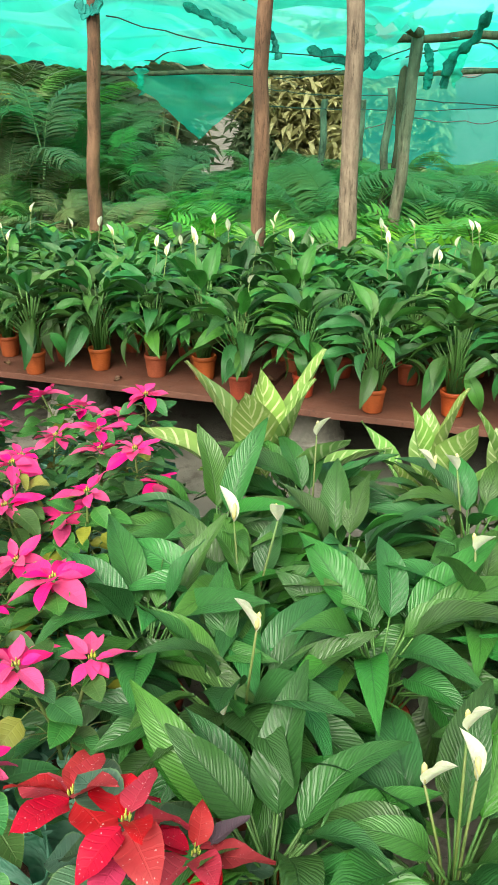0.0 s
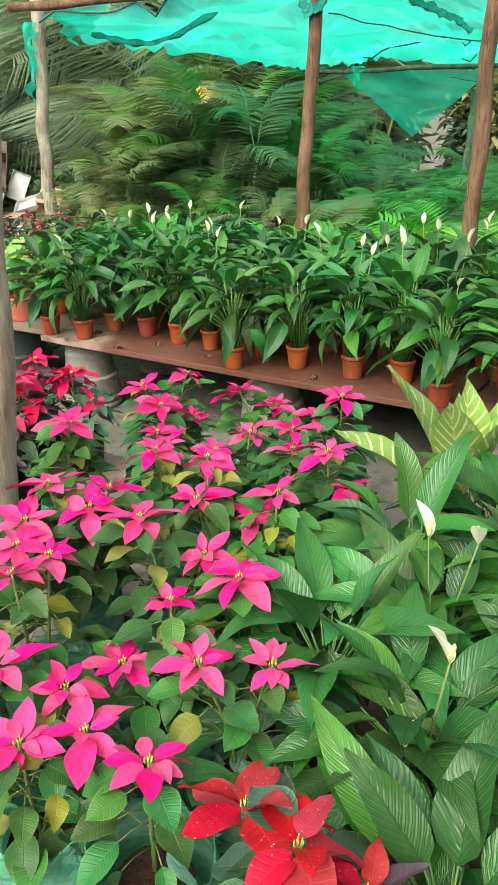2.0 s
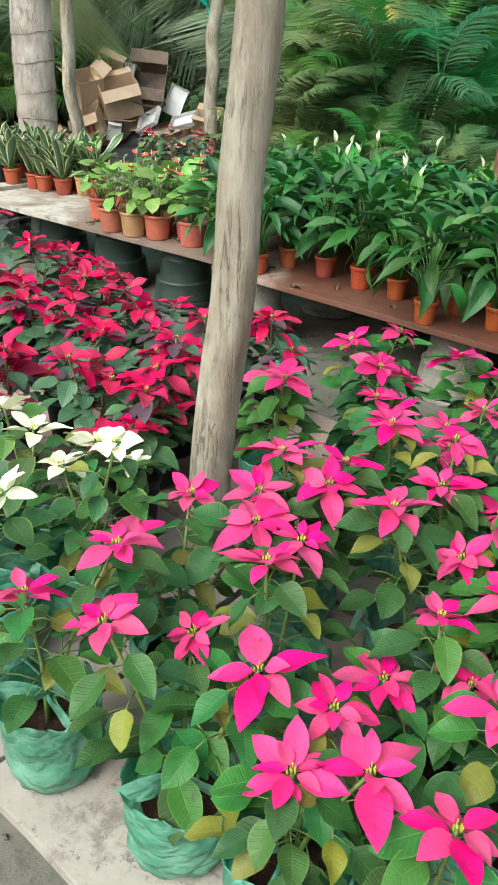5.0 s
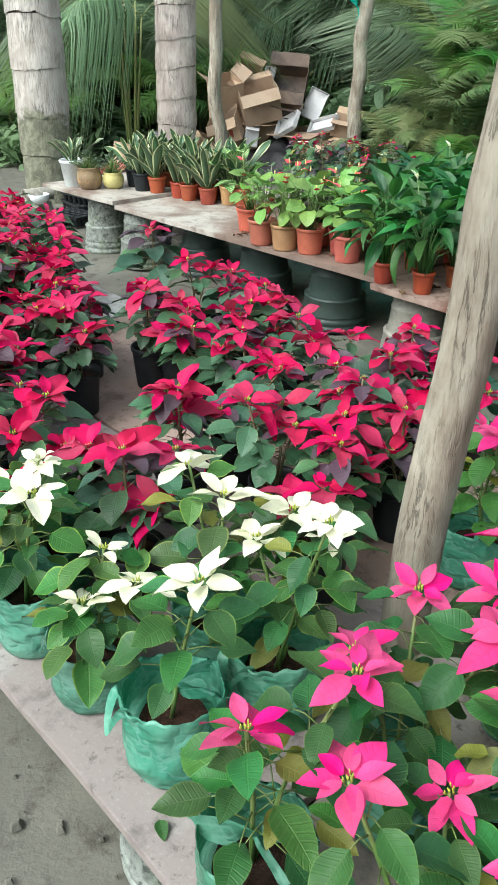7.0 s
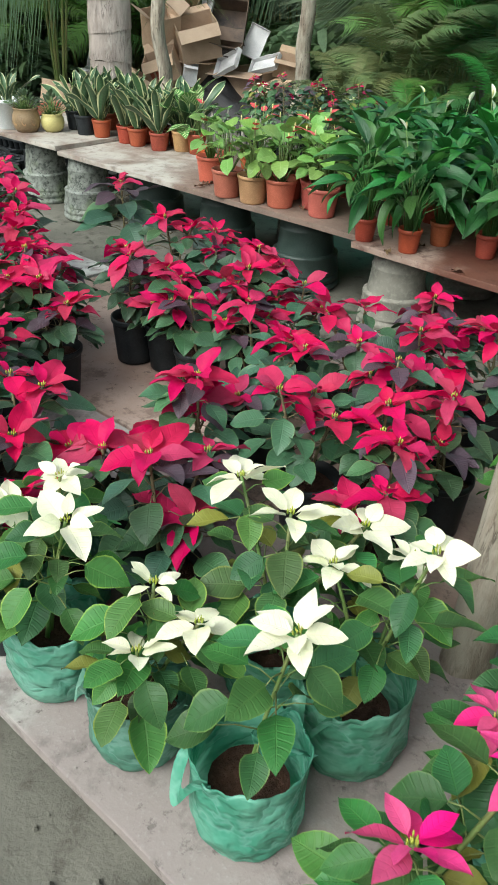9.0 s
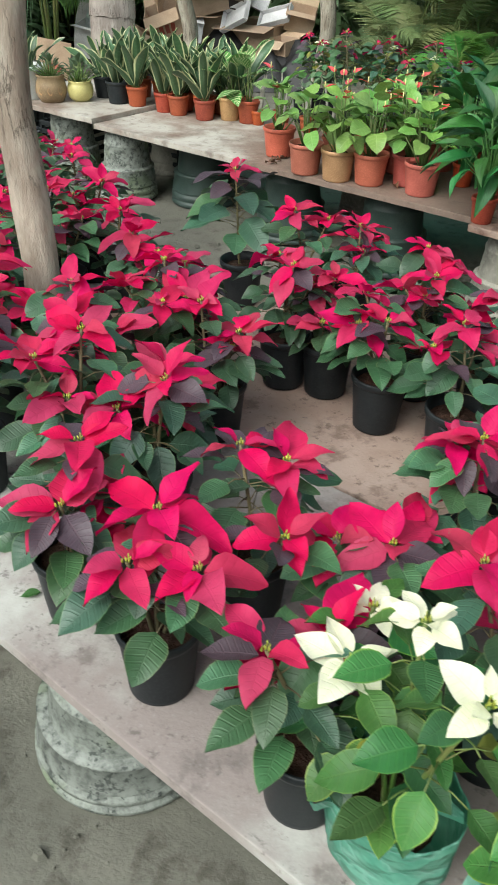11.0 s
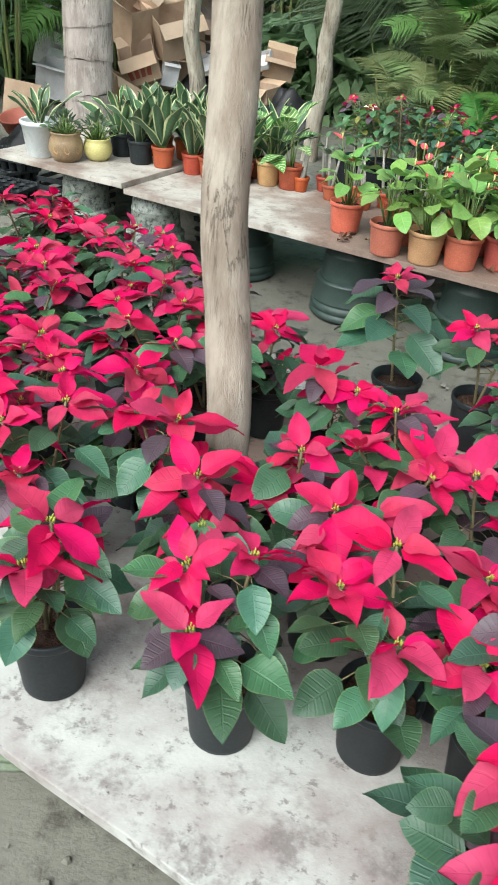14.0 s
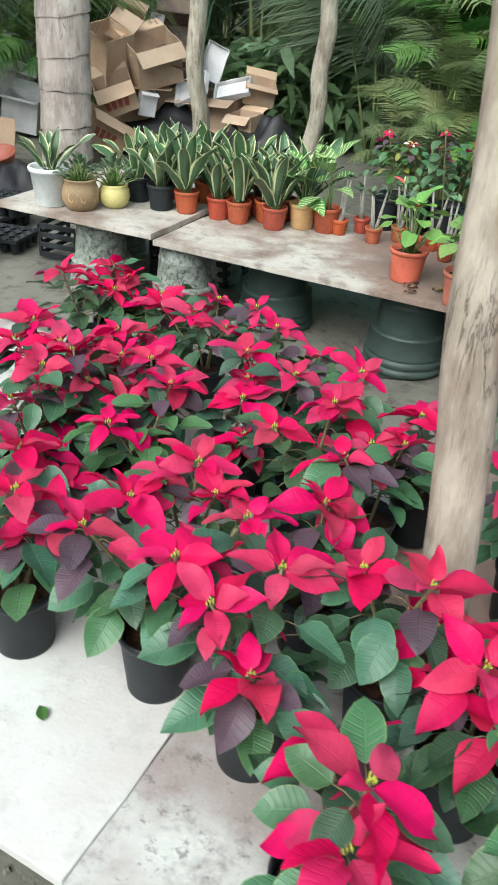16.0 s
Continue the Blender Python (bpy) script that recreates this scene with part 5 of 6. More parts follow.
def snake(u, v, pot, z, potlabel, seed, n=8, size=1.0):
    rosette("snake_plant", place(u, v, z, seed * 50), pot, 0.09, SNAKE, n, 0.03, 0.04, (1.52, 0.9), "snake plant with yellow-edged sword leaves in a small pot", "snake plants", seed, size * 1.12, potlabel, None, 0.1)


zb, zc = BENCH + 0.002, BENCH + 0.03
for k, (u, v, p) in enumerate([(-6.20, 3.66, BLACKSMALL), (-6.01, 3.60, BLACKSMALL), (-5.87, 3.63, SNAKEPOT), (-5.73, 3.73, SNAKEPOT), (-5.61, 3.73, SNAKEPOT), (-5.41, 3.75, SNAKEPOT), (-5.75, 3.92, SNAKEPOT), (-5.58, 3.92, SNAKEPOT), (-5.9, 3.88, SNAKEPOT), (-6.05, 3.85, SNAKEPOT), (-5.45, 3.95, SNAKEPOT), (-5.66, 3.84, SNAKEPOT), (-5.50, 3.84, SNAKEPOT), (-6.12, 3.80, BLACKSMALL), (-5.33, 3.97, SNAKEPOT)]):
    z = zc if u < -5.81 else zb
    snake(u, v, p, z, "black plastic pot" if p is BLACKSMALL else "terracotta-coloured plastic pot", 160 + k, 10 + k % 4, 0.9 + 0.1 * (k % 3))


def shaped_pot(profile, mat, name="pot"):
    sh = turned(profile, 32, 0.001)
    return sh.mesh(name, mat)


WHITEBUCKET = shaped_pot([(0.0, 0.0), (0.075, 0.0), (0.080, 0.004), (0.103, 0.17), (0.110, 0.172), (0.112, 0.19), (0.106, 0.196), (0.098, 0.19), (0.09, 0.15)], M_WHITEPOT)
BROWNJAR = shaped_pot([(0.0, 0.0), (0.070, 0.0), (0.088, 0.03), (0.097, 0.07), (0.092, 0.11), (0.080, 0.135), (0.086, 0.147), (0.090, 0.155), (0.082, 0.158), (0.074, 0.14), (0.07, 0.12)], M_BROWNPOT)
YELLOWJAR = shaped_pot([(0.0, 0.0), (0.050, 0.0), (0.074, 0.025), (0.083, 0.06), (0.078, 0.095), (0.068, 0.108), (0.074, 0.118), (0.070, 0.122), (0.060, 0.11), (0.058, 0.09)], M_YELLOW)
rosette("snake_plant", place(-6.50, 3.30, zc, 30), WHITEBUCKET, 0.16, SNAKE, 11, 0.03, 0.07, (1.4, 0.85), "snake plant spilling over a white bucket-shaped pot", "snake plants", 181, 0.8, "white bucket-shaped pot", SOIL, 0.1)
jar = rosette("succulent", place(-6.33, 3.33, zc), BROWNJAR, 0.12, JADE, 46, 0.13, 0.11, (1.2, 0.1), "grey-green succulent in a brown patterned stoneware pot", "succulents", 182, 1.0, "brown stoneware pot with leaf pattern", SOILSMALL, 0.6, L_JADE)
for k in range(9):
    a = 6.2832 * k / 9
    part("pattern", Shape().add(*blade(0.05, 0.028, lance, 0.0, 0.2, 0.0, 5)).mesh("pattern", M_BEIGE), jar, Matrix.Translation((0.093 * math.cos(a), 0.093 * math.sin(a), 0.045)) @ Matrix.Rotation(a + math.pi / 2, 4, "Z") @ Matrix.Rotation(math.pi / 2, 4, "X") @ Matrix.Rotation(0.3, 4, "Z"), "raised sand-coloured leaf")
rosette("succulent", place(-6.22, 3.47, zc), YELLOWJAR, 0.09, JADE, 44, 0.14, 0.12, (1.2, 0.1), "grey-green succulent in a round pale yellow pot", "succulents", 183, 1.1, "round pale yellow pot", SOILSMALL, 0.6, L_JADE)
rosette("dieffenbachia", place(-5.30, 3.86, zb), BEIGE, 0.10, DIEFF, 6, 0.20, 0.06, (1.0, -0.2), "pale variegated dieffenbachia in a sand-coloured pot", "dieffenbachias", 184, 1.0, "sand-coloured plastic pot", SOIL, 0.7)
rosette("dieffenbachia", place(-5.17, 3.88, zb), TERRABIG, 0.10, DIEFF, 8, 0.26, 0.07, (1.0, -0.3), "pale variegated dieffenbachia in a terracotta-coloured pot", "dieffenbachias", 185, 1.0, "terracotta-coloured plastic pot", SOIL, 0.7)


def desert_rose(u, v, seed):
    """A small pot with bare, thick grey stems and a tuft of leaves."""
    r = random.Random(seed)
    root = thing("desert_rose", place(u, v, zb, r.uniform(0, 360)), "bare thick-stemmed desert rose seedling in a small pot", "potted plant", "desert roses")
    part("pot", TERRASMALL, root, None, "small terracotta-coloured pot")
    part("soil", SOILSMALL, root, Matrix.Translation((0, 0, 0.05)) @ Matrix.Scale(0.68, 4), "dark soil")
    sh = Shape()
    tips = []
    for k in range(3):
        a = r.uniform(0, 6.28)
        q = Vector((0.05 * math.cos(a), 0.05 * math.sin(a), 0.08 + r.uniform(0.12, 0.22)))
        tube(sh, [(0, 0, 0.04), (q.x * 0.4, q.y * 0.4, 0.11), q], [0.013, 0.009, 0.004], 8)
        tips.append(q)
    part("stem", sh.mesh("stem", M_CONCRETE), root, None, "thick grey stems")
    tuft = Shape()
    for q in tips:
        for k in range(4):
            tuft.add(*blade(0.05, 0.024, lance, 0.2, 0.3, 0.0, 4), m=aim(q, r.uniform(0, 6.28), r.uniform(0.1, 0.9)))
    tagged(part("foliage", tuft.mesh("foliage", L_JADE), root), kind="stuff")


for k in range(12):
    desert_rose(-5.10 + 0.10 * k + rnd.uniform(-0.02, 0.02), 3.86 + 0.12 * (k % 2) - 0.012 * k + 0.02, 200 + k)
for k in range(13):
    u, v = -4.95 + 0.16 * (k % 7), 4.10 + 0.1 * (k // 7) + 0.05
    h = [(u + rnd.uniform(-0.08, 0.08), v + rnd.uniform(-0.08, 0.08), BENCH + rnd.uniform(0.42, 0.52)) for _ in range(1)]
    poinsettia(u, v, h, "red" if k % 5 else "cream", "pot", zb, 300 + k, 0.75, 26, True, 0.5)


# ---- areca palms behind the benches ----
def frond_mesh(name, mat, length, pairs, leaflet, arch, hang, seed, width=0.024):
    """A feathered frond along +Y that arches over; leaflets in two rows, hanging by their own weight."""
    r = random.Random(seed)
    sh = Shape()
    pts = []
    n = 14
    for i in range(n + 1):
        t = i / n
        a = arch * t * t
        pts.append(Vector((0.04 * length * math.sin(3 * t + seed), length * (t - 0.22 * a * t), -length * 0.42 * a * t)))
    tube(sh, pts, [0.009 * (1 - 0.85 * i / n) for i in range(n + 1)], 5, 1)
    for k in range(pairs):
        t = 0.16 + 0.84 * (k + 0.5) / pairs
        x = t * n
        i = min(n - 1, int(x))
        p = pts[i].lerp(pts[i + 1], x - i)
        d = (pts[i + 1] - pts[i]).normalized()
        size = leaflet * (0.45 + 0.75 * math.sin(math.pi * min(1, 0.12 + 0.86 * t)) ** 0.8) * r.uniform(0.85, 1.12)
        for sgn in (-1, 1):
            side = d.cross(Vector((0, 0, 1))).normalized() * sgn
            out = (side * 0.95 + d * (0.28 + 0.28 * t) + Vector((0, 0, 0.34 + r.uniform(-0.15, 0.15)))).normalized()
            drop = hang * r.uniform(0.7, 1.3)
            q, v0 = p, []
            across = (d * 0.9 + Vector((0, 0, -0.25))).normalized()
            for j in range(3):
                s = j / 2
                w = (width * 0.36, width * 0.62, 0.0008)[j]
                c_ = p + out * size * s + Vector((0, 0, -drop * size * s * s))
                v0 += [c_ - across * w, c_ + across * w]
            sh.add(v0, [(0, 1, 3, 2), (2, 3, 5, 4)], [(0.2, 0.1), (0.8, 0.1), (0.2, 0.5), (0.8, 0.5), (0.4, 1), (0.6, 1)])
    return sh.mesh(name, mat, M_PALMSTEM)


FRONDS = [frond_mesh("frond", L_PALM, 1.25, 44, 0.27, 1.05, 0.95, k, 0.023) for k in range(3)]
FRONDS_OLD = [frond_mesh("frond", L_PALMOLD, 1.3, 44, 0.29, 1.1, 1.0, 10 + k, 0.023) for k in range(2)]
FRONDS_LONG = [frond_mesh("frond", L_PALMOLD if k == 2 else L_PALMBLUE, 1.9, 48, 0.58, 1.05, 1.8, 20 + k, 0.032) for k in range(3)]
FRONDS_WEEP = [frond_mesh("frond", L_PALMBLUE if k else L_PALMOLD, 1.3, 46, 0.50, 0.9, 2.6, 60 + k, 0.022) for k in range(3)]
FRONDS_LOW = [frond_mesh("frond", L_PALMBRIGHT, 0.46, 15, 0.16, 0.8, 0.35, 30 + k, 0.018) for k in range(3)]


def palm(u, v, height, fronds, count, label, group, seed, size=1.0, canes=6, spread=0.16, z=0.0, low=0.35, joined=None, rise=(0.55, 1.3)):
    r = random.Random(seed)
    root = thing("areca_palm", place(u, v, z - 0.01, r.uniform(0, 360)), label, "palm", group)
    stems = Shape()
    tops = []
    for k in range(canes):
        a = 6.2832 * k / canes + r.uniform(-0.4, 0.4)
        h = height * r.uniform(low, 0.75)
        b = Vector((spread * 0.5 * math.cos(a), spread * 0.5 * math.sin(a), 0))
        q = Vector((spread * 1.6 * math.cos(a) * h, spread * 1.6 * math.sin(a) * h, h))
        tube(stems, [b, b.lerp(q, 0.5) + Vector((0, 0, 0.03)), q], [0.022 * size, 0.017 * size, 0.011 * size], 7)
        tops.append((q, a))
    part("cane_clump", stems.mesh("cane_clump", M_PALMSTEM), root, None, "ringed yellow-green canes")
    crown = Shape()
    for k in range(count):
        q, a0 = tops[k % canes]
        a = a0 + r.uniform(-1.5, 1.5) + 2.2 * (k // canes)
        me, m = fronds[r.randrange(len(fronds))], aim(q, a, r.uniform(*rise), r.uniform(-0.4, 0.4), size * r.uniform(0.75, 1.1))
        if joined:
            crown.add([v.co for v in me.vertices], [tuple(p.vertices) for p in me.polygons], None, m)
        else:
            part("frond", me, root, m)
    if joined:
        part("crown", crown.mesh("crown", joined), root)
    return root


dense = "dense green areca palm with arching feathery fronds"
tall = "tall palm with long drooping grey-green leaflets"
A = [palm(-4.3 - 0.42 * k, 6.7 + 0.35 * (k % 2), 1.75, FRONDS if k % 3 else FRONDS_OLD, 16, dense, "areca palms", 400 + k, 0.82, 7, low=0.2, rise=(0.85, 1.45)) for k in range(4)]
for k, (u, v, s) in enumerate([(-3.1, 7.3, 0.62), (-3.75, 7.5, 0.70), (-5.5, 7.6, 1.15), (-3.7, 8.8, 0.72), (-4.6, 8.8, 0.9), (-5.4, 8.9, 1.25), (-4.15, 6.1, 0.64), (-3.5, 5.9, 0.52), (-5.0, 6.0, 0.72), (-2.7, 6.9, 0.55), (-2.5, 8.3, 0.6), (-6.0, 8.6, 1.1), (-5.2, 6.5, 0.75), (-4.2, 7.4, 0.8), (-4.6, 5.7, 0.5), (-5.3, 5.6, 0.5), (-3.0, 5.9, 0.5)]):
    copy_thing(A[k % 4], place(u, v, -0.01, rnd.uniform(0, 360), s))
B = [palm(-9.2 - 1.2 * k, 9.0, 2.3, FRONDS_LONG, 12, tall, "tall palms", 420 + k, 1.0, 5, 0.2, 0.0, 0.4, L_PALMBLUE, rise=(0.85, 1.45)) for k in range(3)]
for k, (u, v, s) in enumerate([(-7.5, 9.2, 0.95), (-6.5, 9.4, 1.05), (-7.8, 9.4, 1.2), (-9.2, 9.6, 1.2), (-10.6, 9.2, 1.2), (-11.8, 8.2, 1.1), (-11.9, 6.6, 0.95), (-12.8, 7.2, 1.1), (-13.4, 5.4, 1.0), (-13.5, 9.0, 1.4), (-10.9, 7.2, 0.85), (-10.2, 8.4, 0.8), (-6.9, 10.2, 1.3), (-5.6, 10.4, 1.3), (-12.6, 4.4, 0.8), (-14.2, 6.4, 1.2), (-13.4, 3.0, 0.9), (-4.8, 10.8, 1.25), (-8.6, 9.9, 0.9), (-6.3, 7.8, 0.7), (-11.2, 6.6, 0.65)]):
    copy_thing(B[k % 3], place(u, v, -0.01, rnd.uniform(0, 360), s))
weep = "tall palm with bare green canes and long leaflets hanging straight down"
for k, (u, v, h) in enumerate([(-7.0, 8.4, 2.3), (-8.1, 8.7, 2.4), (-9.3, 8.3, 2.3), (-10.3, 7.6, 2.3), (-6.1, 8.9, 2.4), (-11.0, 8.8, 2.5), (-9.6, 5.9, 2.6)]):
    palm(u, v, h, FRONDS_WEEP, 8, weep, "tall palms", 480 + k, 0.9, 5, 0.07, 0.0, 0.62, None, (0.1, 0.9))
dry = frond_mesh("frond", L_PALMYELLOW, 0.9, 20, 0.3, 0.9, 0.9, 50, 0.04)
yellowed = thing("dry_palm", place(-5.05, 7.6, -0.01), "dying palm with a few bright yellow fronds", "palm")
part("cane_clump", tube(Shape(), [(0, 0, 0), (0.03, 0, 0.9), (0.02, 0.02, 1.75)], [0.03, 0.025, 0.02], 8).mesh("cane_clump", M_PALMSTEM), yellowed)
for k in range(4):
    part("frond", dry, yellowed, aim((0.02, 0.02, 1.72), 4.2 + 0.6 * k, 0.5 - 0.2 * k, 0.3, 0.55), "yellow dry frond")
potted = "bushy young areca palm in rows beneath the shade net"
Cs = [palm(-2.4 + 0.8 * k, 6.9, 0.75, FRONDS, 12, potted, "young areca palms", 440 + k, 0.62, 5, 0.14, joined=L_YOUNGHAZE) for k in range(3)]
for k in range(34):
    u, v = -2.9 + 0.62 * (k % 7) + rnd.uniform(-0.15, 0.15), 7.2 + 0.8 * (k // 7) + rnd.uniform(-0.2, 0.2)
    copy_thing(Cs[k % 3], place(u, v, -0.01, rnd.uniform(0, 360), rnd.uniform(0.9, 1.15) * (1 + 0.03 * (k // 7))))
for k, (u, v, s) in enumerate([(-10.0, 7.0, 1.7), (-10.9, 6.3, 1.8), (-9.5, 7.4, 1.6), (-11.6, 5.4, 1.7), (-12.2, 4.4, 1.6), (-10.6, 5.3, 1.2)]):
    copy_thing(Cs[k % 3], place(u, v, -0.01, rnd.uniform(0, 360), s))
lows = "low bright green palm seedling beneath the shade net"
Ls = [palm(-2.3 + 0.4 * k, 4.85, 0.40, FRONDS_LOW, 12, lows, "palm seedlings", 460 + k, 1.0, 5, 0.1, 0.0, 0.5, L_PALMBRIGHT) for k in range(3)]
for k in range(66):
    u, v = -3.0 + 0.36 * (k % 11) + rnd.uniform(-0.1, 0.1), 4.75 + 0.32 * (k // 11) + rnd.uniform(-0.08, 0.08)
    if min(math.dist((u, v), p) for p in ((-2.58, 4.68), (-1.38, 4.55), (-0.81, 4.5))) > 0.12:
        copy_thing(Ls[k % 3], place(u, v, -0.01, rnd.uniform(0, 360), rnd.uniform(1.15, 1.45) + 0.06 * (u + 2)))
for k, (u, v, s) in enumerate([(-1.55, 7.1, 1.45), (-0.35, 7.3, 1.3), (0.2, 7.0, 1.2)]):
    copy_thing(Cs[k], place(u, v, -0.01, rnd.uniform(0, 360), s))


# ---- heap of cardboard boxes ----
def carton(u, v, z, size, turn, tilt, mat, label, seed, flaps=True):
    r = random.Random(seed)
    a, b, h = (x * 0.44 for x in size)
    m = Matrix.Translation(at(u, v, z)) @ Euler((radians(tilt[0]), radians(tilt[1]), radians(turn))).to_matrix().to_4x4()
    root = thing("cardboard_box", m, label, "box", "heap of cartons")
    for k, (x0, x1, y0, y1) in enumerate([(-a, a, -b, -b + 0.006), (-a, a, b - 0.006, b), (-a, -a + 0.006, -b + 0.006, b - 0.006), (a - 0.006, a, -b + 0.006, b - 0.006)]):
        part("side", bm_mesh("side", box_shape(x0, x1, y0, y1, -h, h, 0.001, 0.012, seed + k, 3), mat), root)
    part("base", bm_mesh("base", box_shape(-a + 0.006, a - 0.006, -b + 0.006, b - 0.006, -h, -h + 0.006, 0.001, 0.0, seed), mat), root)
    if flaps:
        for k, (x, y, w, d, ax, sg) in enumerate([(0, -b, a, b, "X", 1), (0, b, a, b, "X", -1)]):
            f = bm_mesh("flap", box_shape(-w, w, 0, d * 0.9, 0, 0.005, 0.001, 0.01, seed + k + 5, 3), mat)
            part("flap", f, root, Matrix.Translation((x, y, h)) @ Matrix.Rotation(math.pi if sg > 0 else 0, 4, "Z") @ Matrix.Rotation(r.uniform(-0.9, 0.7), 4, "X"))
    return root


brown, white = "crumpled brown cardboard box lying in a heap", "white printed carton lying in a heap"
b1 = carton(-8.36, 6.38, 0.52, (0.40, 0.34, 0.30), 20, (14, -20), M_BOX, brown, 1)
carton(-8.56, 6.55, 0.84, (0.40, 0.36, 0.46), -30, (12, 18), M_BOX, brown, 2)
carton(-8.20, 6.75, 0.80, (0.50, 0.40, 0.42), 38, (18, -14), M_BOX, "brown cardboard box with pale tape lying in a heap", 3)
b2 = carton(-8.42, 6.2, 0.24, (0.52, 0.36, 0.34), 50, (10, 28), M_BOX, brown, 4)
carton(-8.66, 6.95, 1.04, (0.36, 0.30, 0.26), 15, (48, 20), M_BOX, brown, 9)
carton(-8.50, 7.0, 0.30, (0.8, 0.6, 0.58), 8, (0, 0), M_BOX, brown, 10)
carton(-7.85, 7.25, 0.27, (0.7, 0.55, 0.50), -6, (0, 0), M_BOX, brown, 11)
carton(-8.22, 7.22, 0.98, (0.52, 0.36, 0.26), 22, (58, 4), M_DARKBOX, "open brown carton with a dark inside lying in a heap", 12)
carton(-8.02, 7.0, 0.72, (0.40, 0.28, 0.10), 12, (20, 10), M_DARKBOX, "flat dark carton with pale edges lying in a heap", 15)
carton(-7.84, 6.86, 0.58, (0.40, 0.26, 0.06), -18, (52, -24), M_WHITEBOX, white, 6, False)
carton(-7.92, 7.38, 0.76, (0.26, 0.40, 0.05), 24, (70, 24), M_WHITEBOX, white, 5, False)
carton(-7.58, 7.18, 0.58, (0.42, 0.22, 0.06), -8, (42, -16), M_WHITEBOX, white, 14, False)
carton(-8.38, 7.05, 1.02, (0.14, 0.32, 0.05), 10, (80, 12), M_WHITEBOX, white, 7, False)
carton(-8.18, 6.62, 0.44, (0.18, 0.14, 0.24), 30, (6, 8), M_WHITEBOX, white, 16)
carton(-7.40, 7.38, 0.56, (0.34, 0.26, 0.22), 16, (14, 10), M_BOX, brown, 17)
carton(-7.36, 7.05, 0.30, (0.30, 0.26, 0.24), -22, (6, 0), M_BOX, brown, 18)
carton(-9.98, 6.85, 0.50, (0.40, 0.34, 0.44), 30, (20, 16), M_WHITEBOX, "white printed carton with a crushed side on the ground", 8)
carton(-9.55, 6.45, 0.22, (0.40, 0.34, 0.36), 10, (8, 10), M_WHITEBOX, white, 19)
carton(-8.82, 5.28, 0.20, (0.36, 0.05, 0.44), 32, (-16, 10), M_BOX, "flattened brown cardboard leaning by a palm trunk", 20, False)
for k in range(4):
    for b, y, z in ((b1, -0.150, -0.03), (b2, -0.159, -0.02)):
        part("print", bm_mesh("print", box_shape(-0.020, 0.020, -0.003, 0.0, -0.04, 0.04, 0, 0), M_REDPRINT), b, Matrix.Translation((-0.10 + 0.06 * k, y, z)) @ Matrix.Rotation(0.1 * (k - 1), 4, "Y"), "faded red print")


def sheet(u, v, z, w, d, h, mat, name, label, category, seed):
    """A crumpled heap of plastic sheet."""
    n = 22
    verts = []
    for j in range(n + 1):
        for i in range(n + 1):
            x, y = i / n * 2 - 1, j / n * 2 - 1
            q = max(0, 1 - max(abs(x), abs(y)) ** 2.2)
            verts.append((x * w / 2, y * d / 2, h * q * (0.7 + 0.6 * noise.noise((x * 2 + seed, y * 2, 0))) + 0.05 * q * noise.noise((x * 6, y * 6, seed))))
    faces = [(j * (n + 1) + i, j * (n + 1) + i + 1, (j + 1) * (n + 1) + i + 1, (j + 1) * (n + 1) + i) for j in range(n) for i in range(n)]
    tagged(part(name, Shape().add(verts, faces).mesh(name, mat), m=place(u, v, z, 17 * seed)), label, category)


sheet(-7.9, 7.0, 0.0, 1.9, 1.0, 0.50, M_BLACKBAG, "plastic_sheet", "heap of crumpled black plastic sheet under cartons", "plastic sheet", 1)
sheet(-7.1, 6.9, 0.0, 0.8, 0.6, 0.52, M_BLACKBAG, "plastic_sheet", "heap of crumpled black plastic sheet on the ground", "plastic sheet", 2)
sheet(-8.15, 4.75, 0.0, 0.55, 0.5, 0.22, M_BLACKBAG, "plastic_sheet", "heap of crumpled black plastic sheet on the ground", "plastic sheet", 3)


def seedling_tray(u, v, z, turn, label, columns=6, rows=4):
    """A black nursery tray: a rim round rows of small round cups."""
    root = thing("seedling_tray", place(u, v, z, turn), label, "seedling tray", "black nursery trays")
    d = 0.075
    a, b = columns * d / 2, rows * d / 2
    for x0, x1, y0, y1 in [(-a, a, -b, -b + 0.008), (-a, a, b - 0.008, b), (-a, -a + 0.008, -b + 0.008, b - 0.008), (a - 0.008, a, -b + 0.008, b - 0.008)]:
        part("rim", bm_mesh("rim", box_shape(x0, x1, y0, y1, 0.062, 0.085, 0.002), M_BLACKPOT), root)
    for i in range(columns):
        for j in range(rows):
            part("cup", TRAYCUP, root, Matrix.Translation((-a + d * (i + 0.5), -b + d * (j + 0.5), 0)))


TRAYCUP = turned([(0.001, 0.0), (0.022, 0.0), (0.024, 0.004), (0.034, 0.078), (0.037, 0.080), (0.037, 0.084), (0.033, 0.083), (0.026, 0.030), (0.001, 0.026)], 14).mesh("cup", M_BLACKPOT)
for u, v, z, turn in [(-7.30, 3.68, 0.0, 12), (-7.66, 4.03, 0.0, -8), (-7.62, 4.05, 0.086, 6), (-7.98, 4.30, 0.0, 20)]:
    seedling_tray(u, v, z, turn, "black plastic nursery tray of small round cups" + (", stacked on another" if z else " on the ground"))


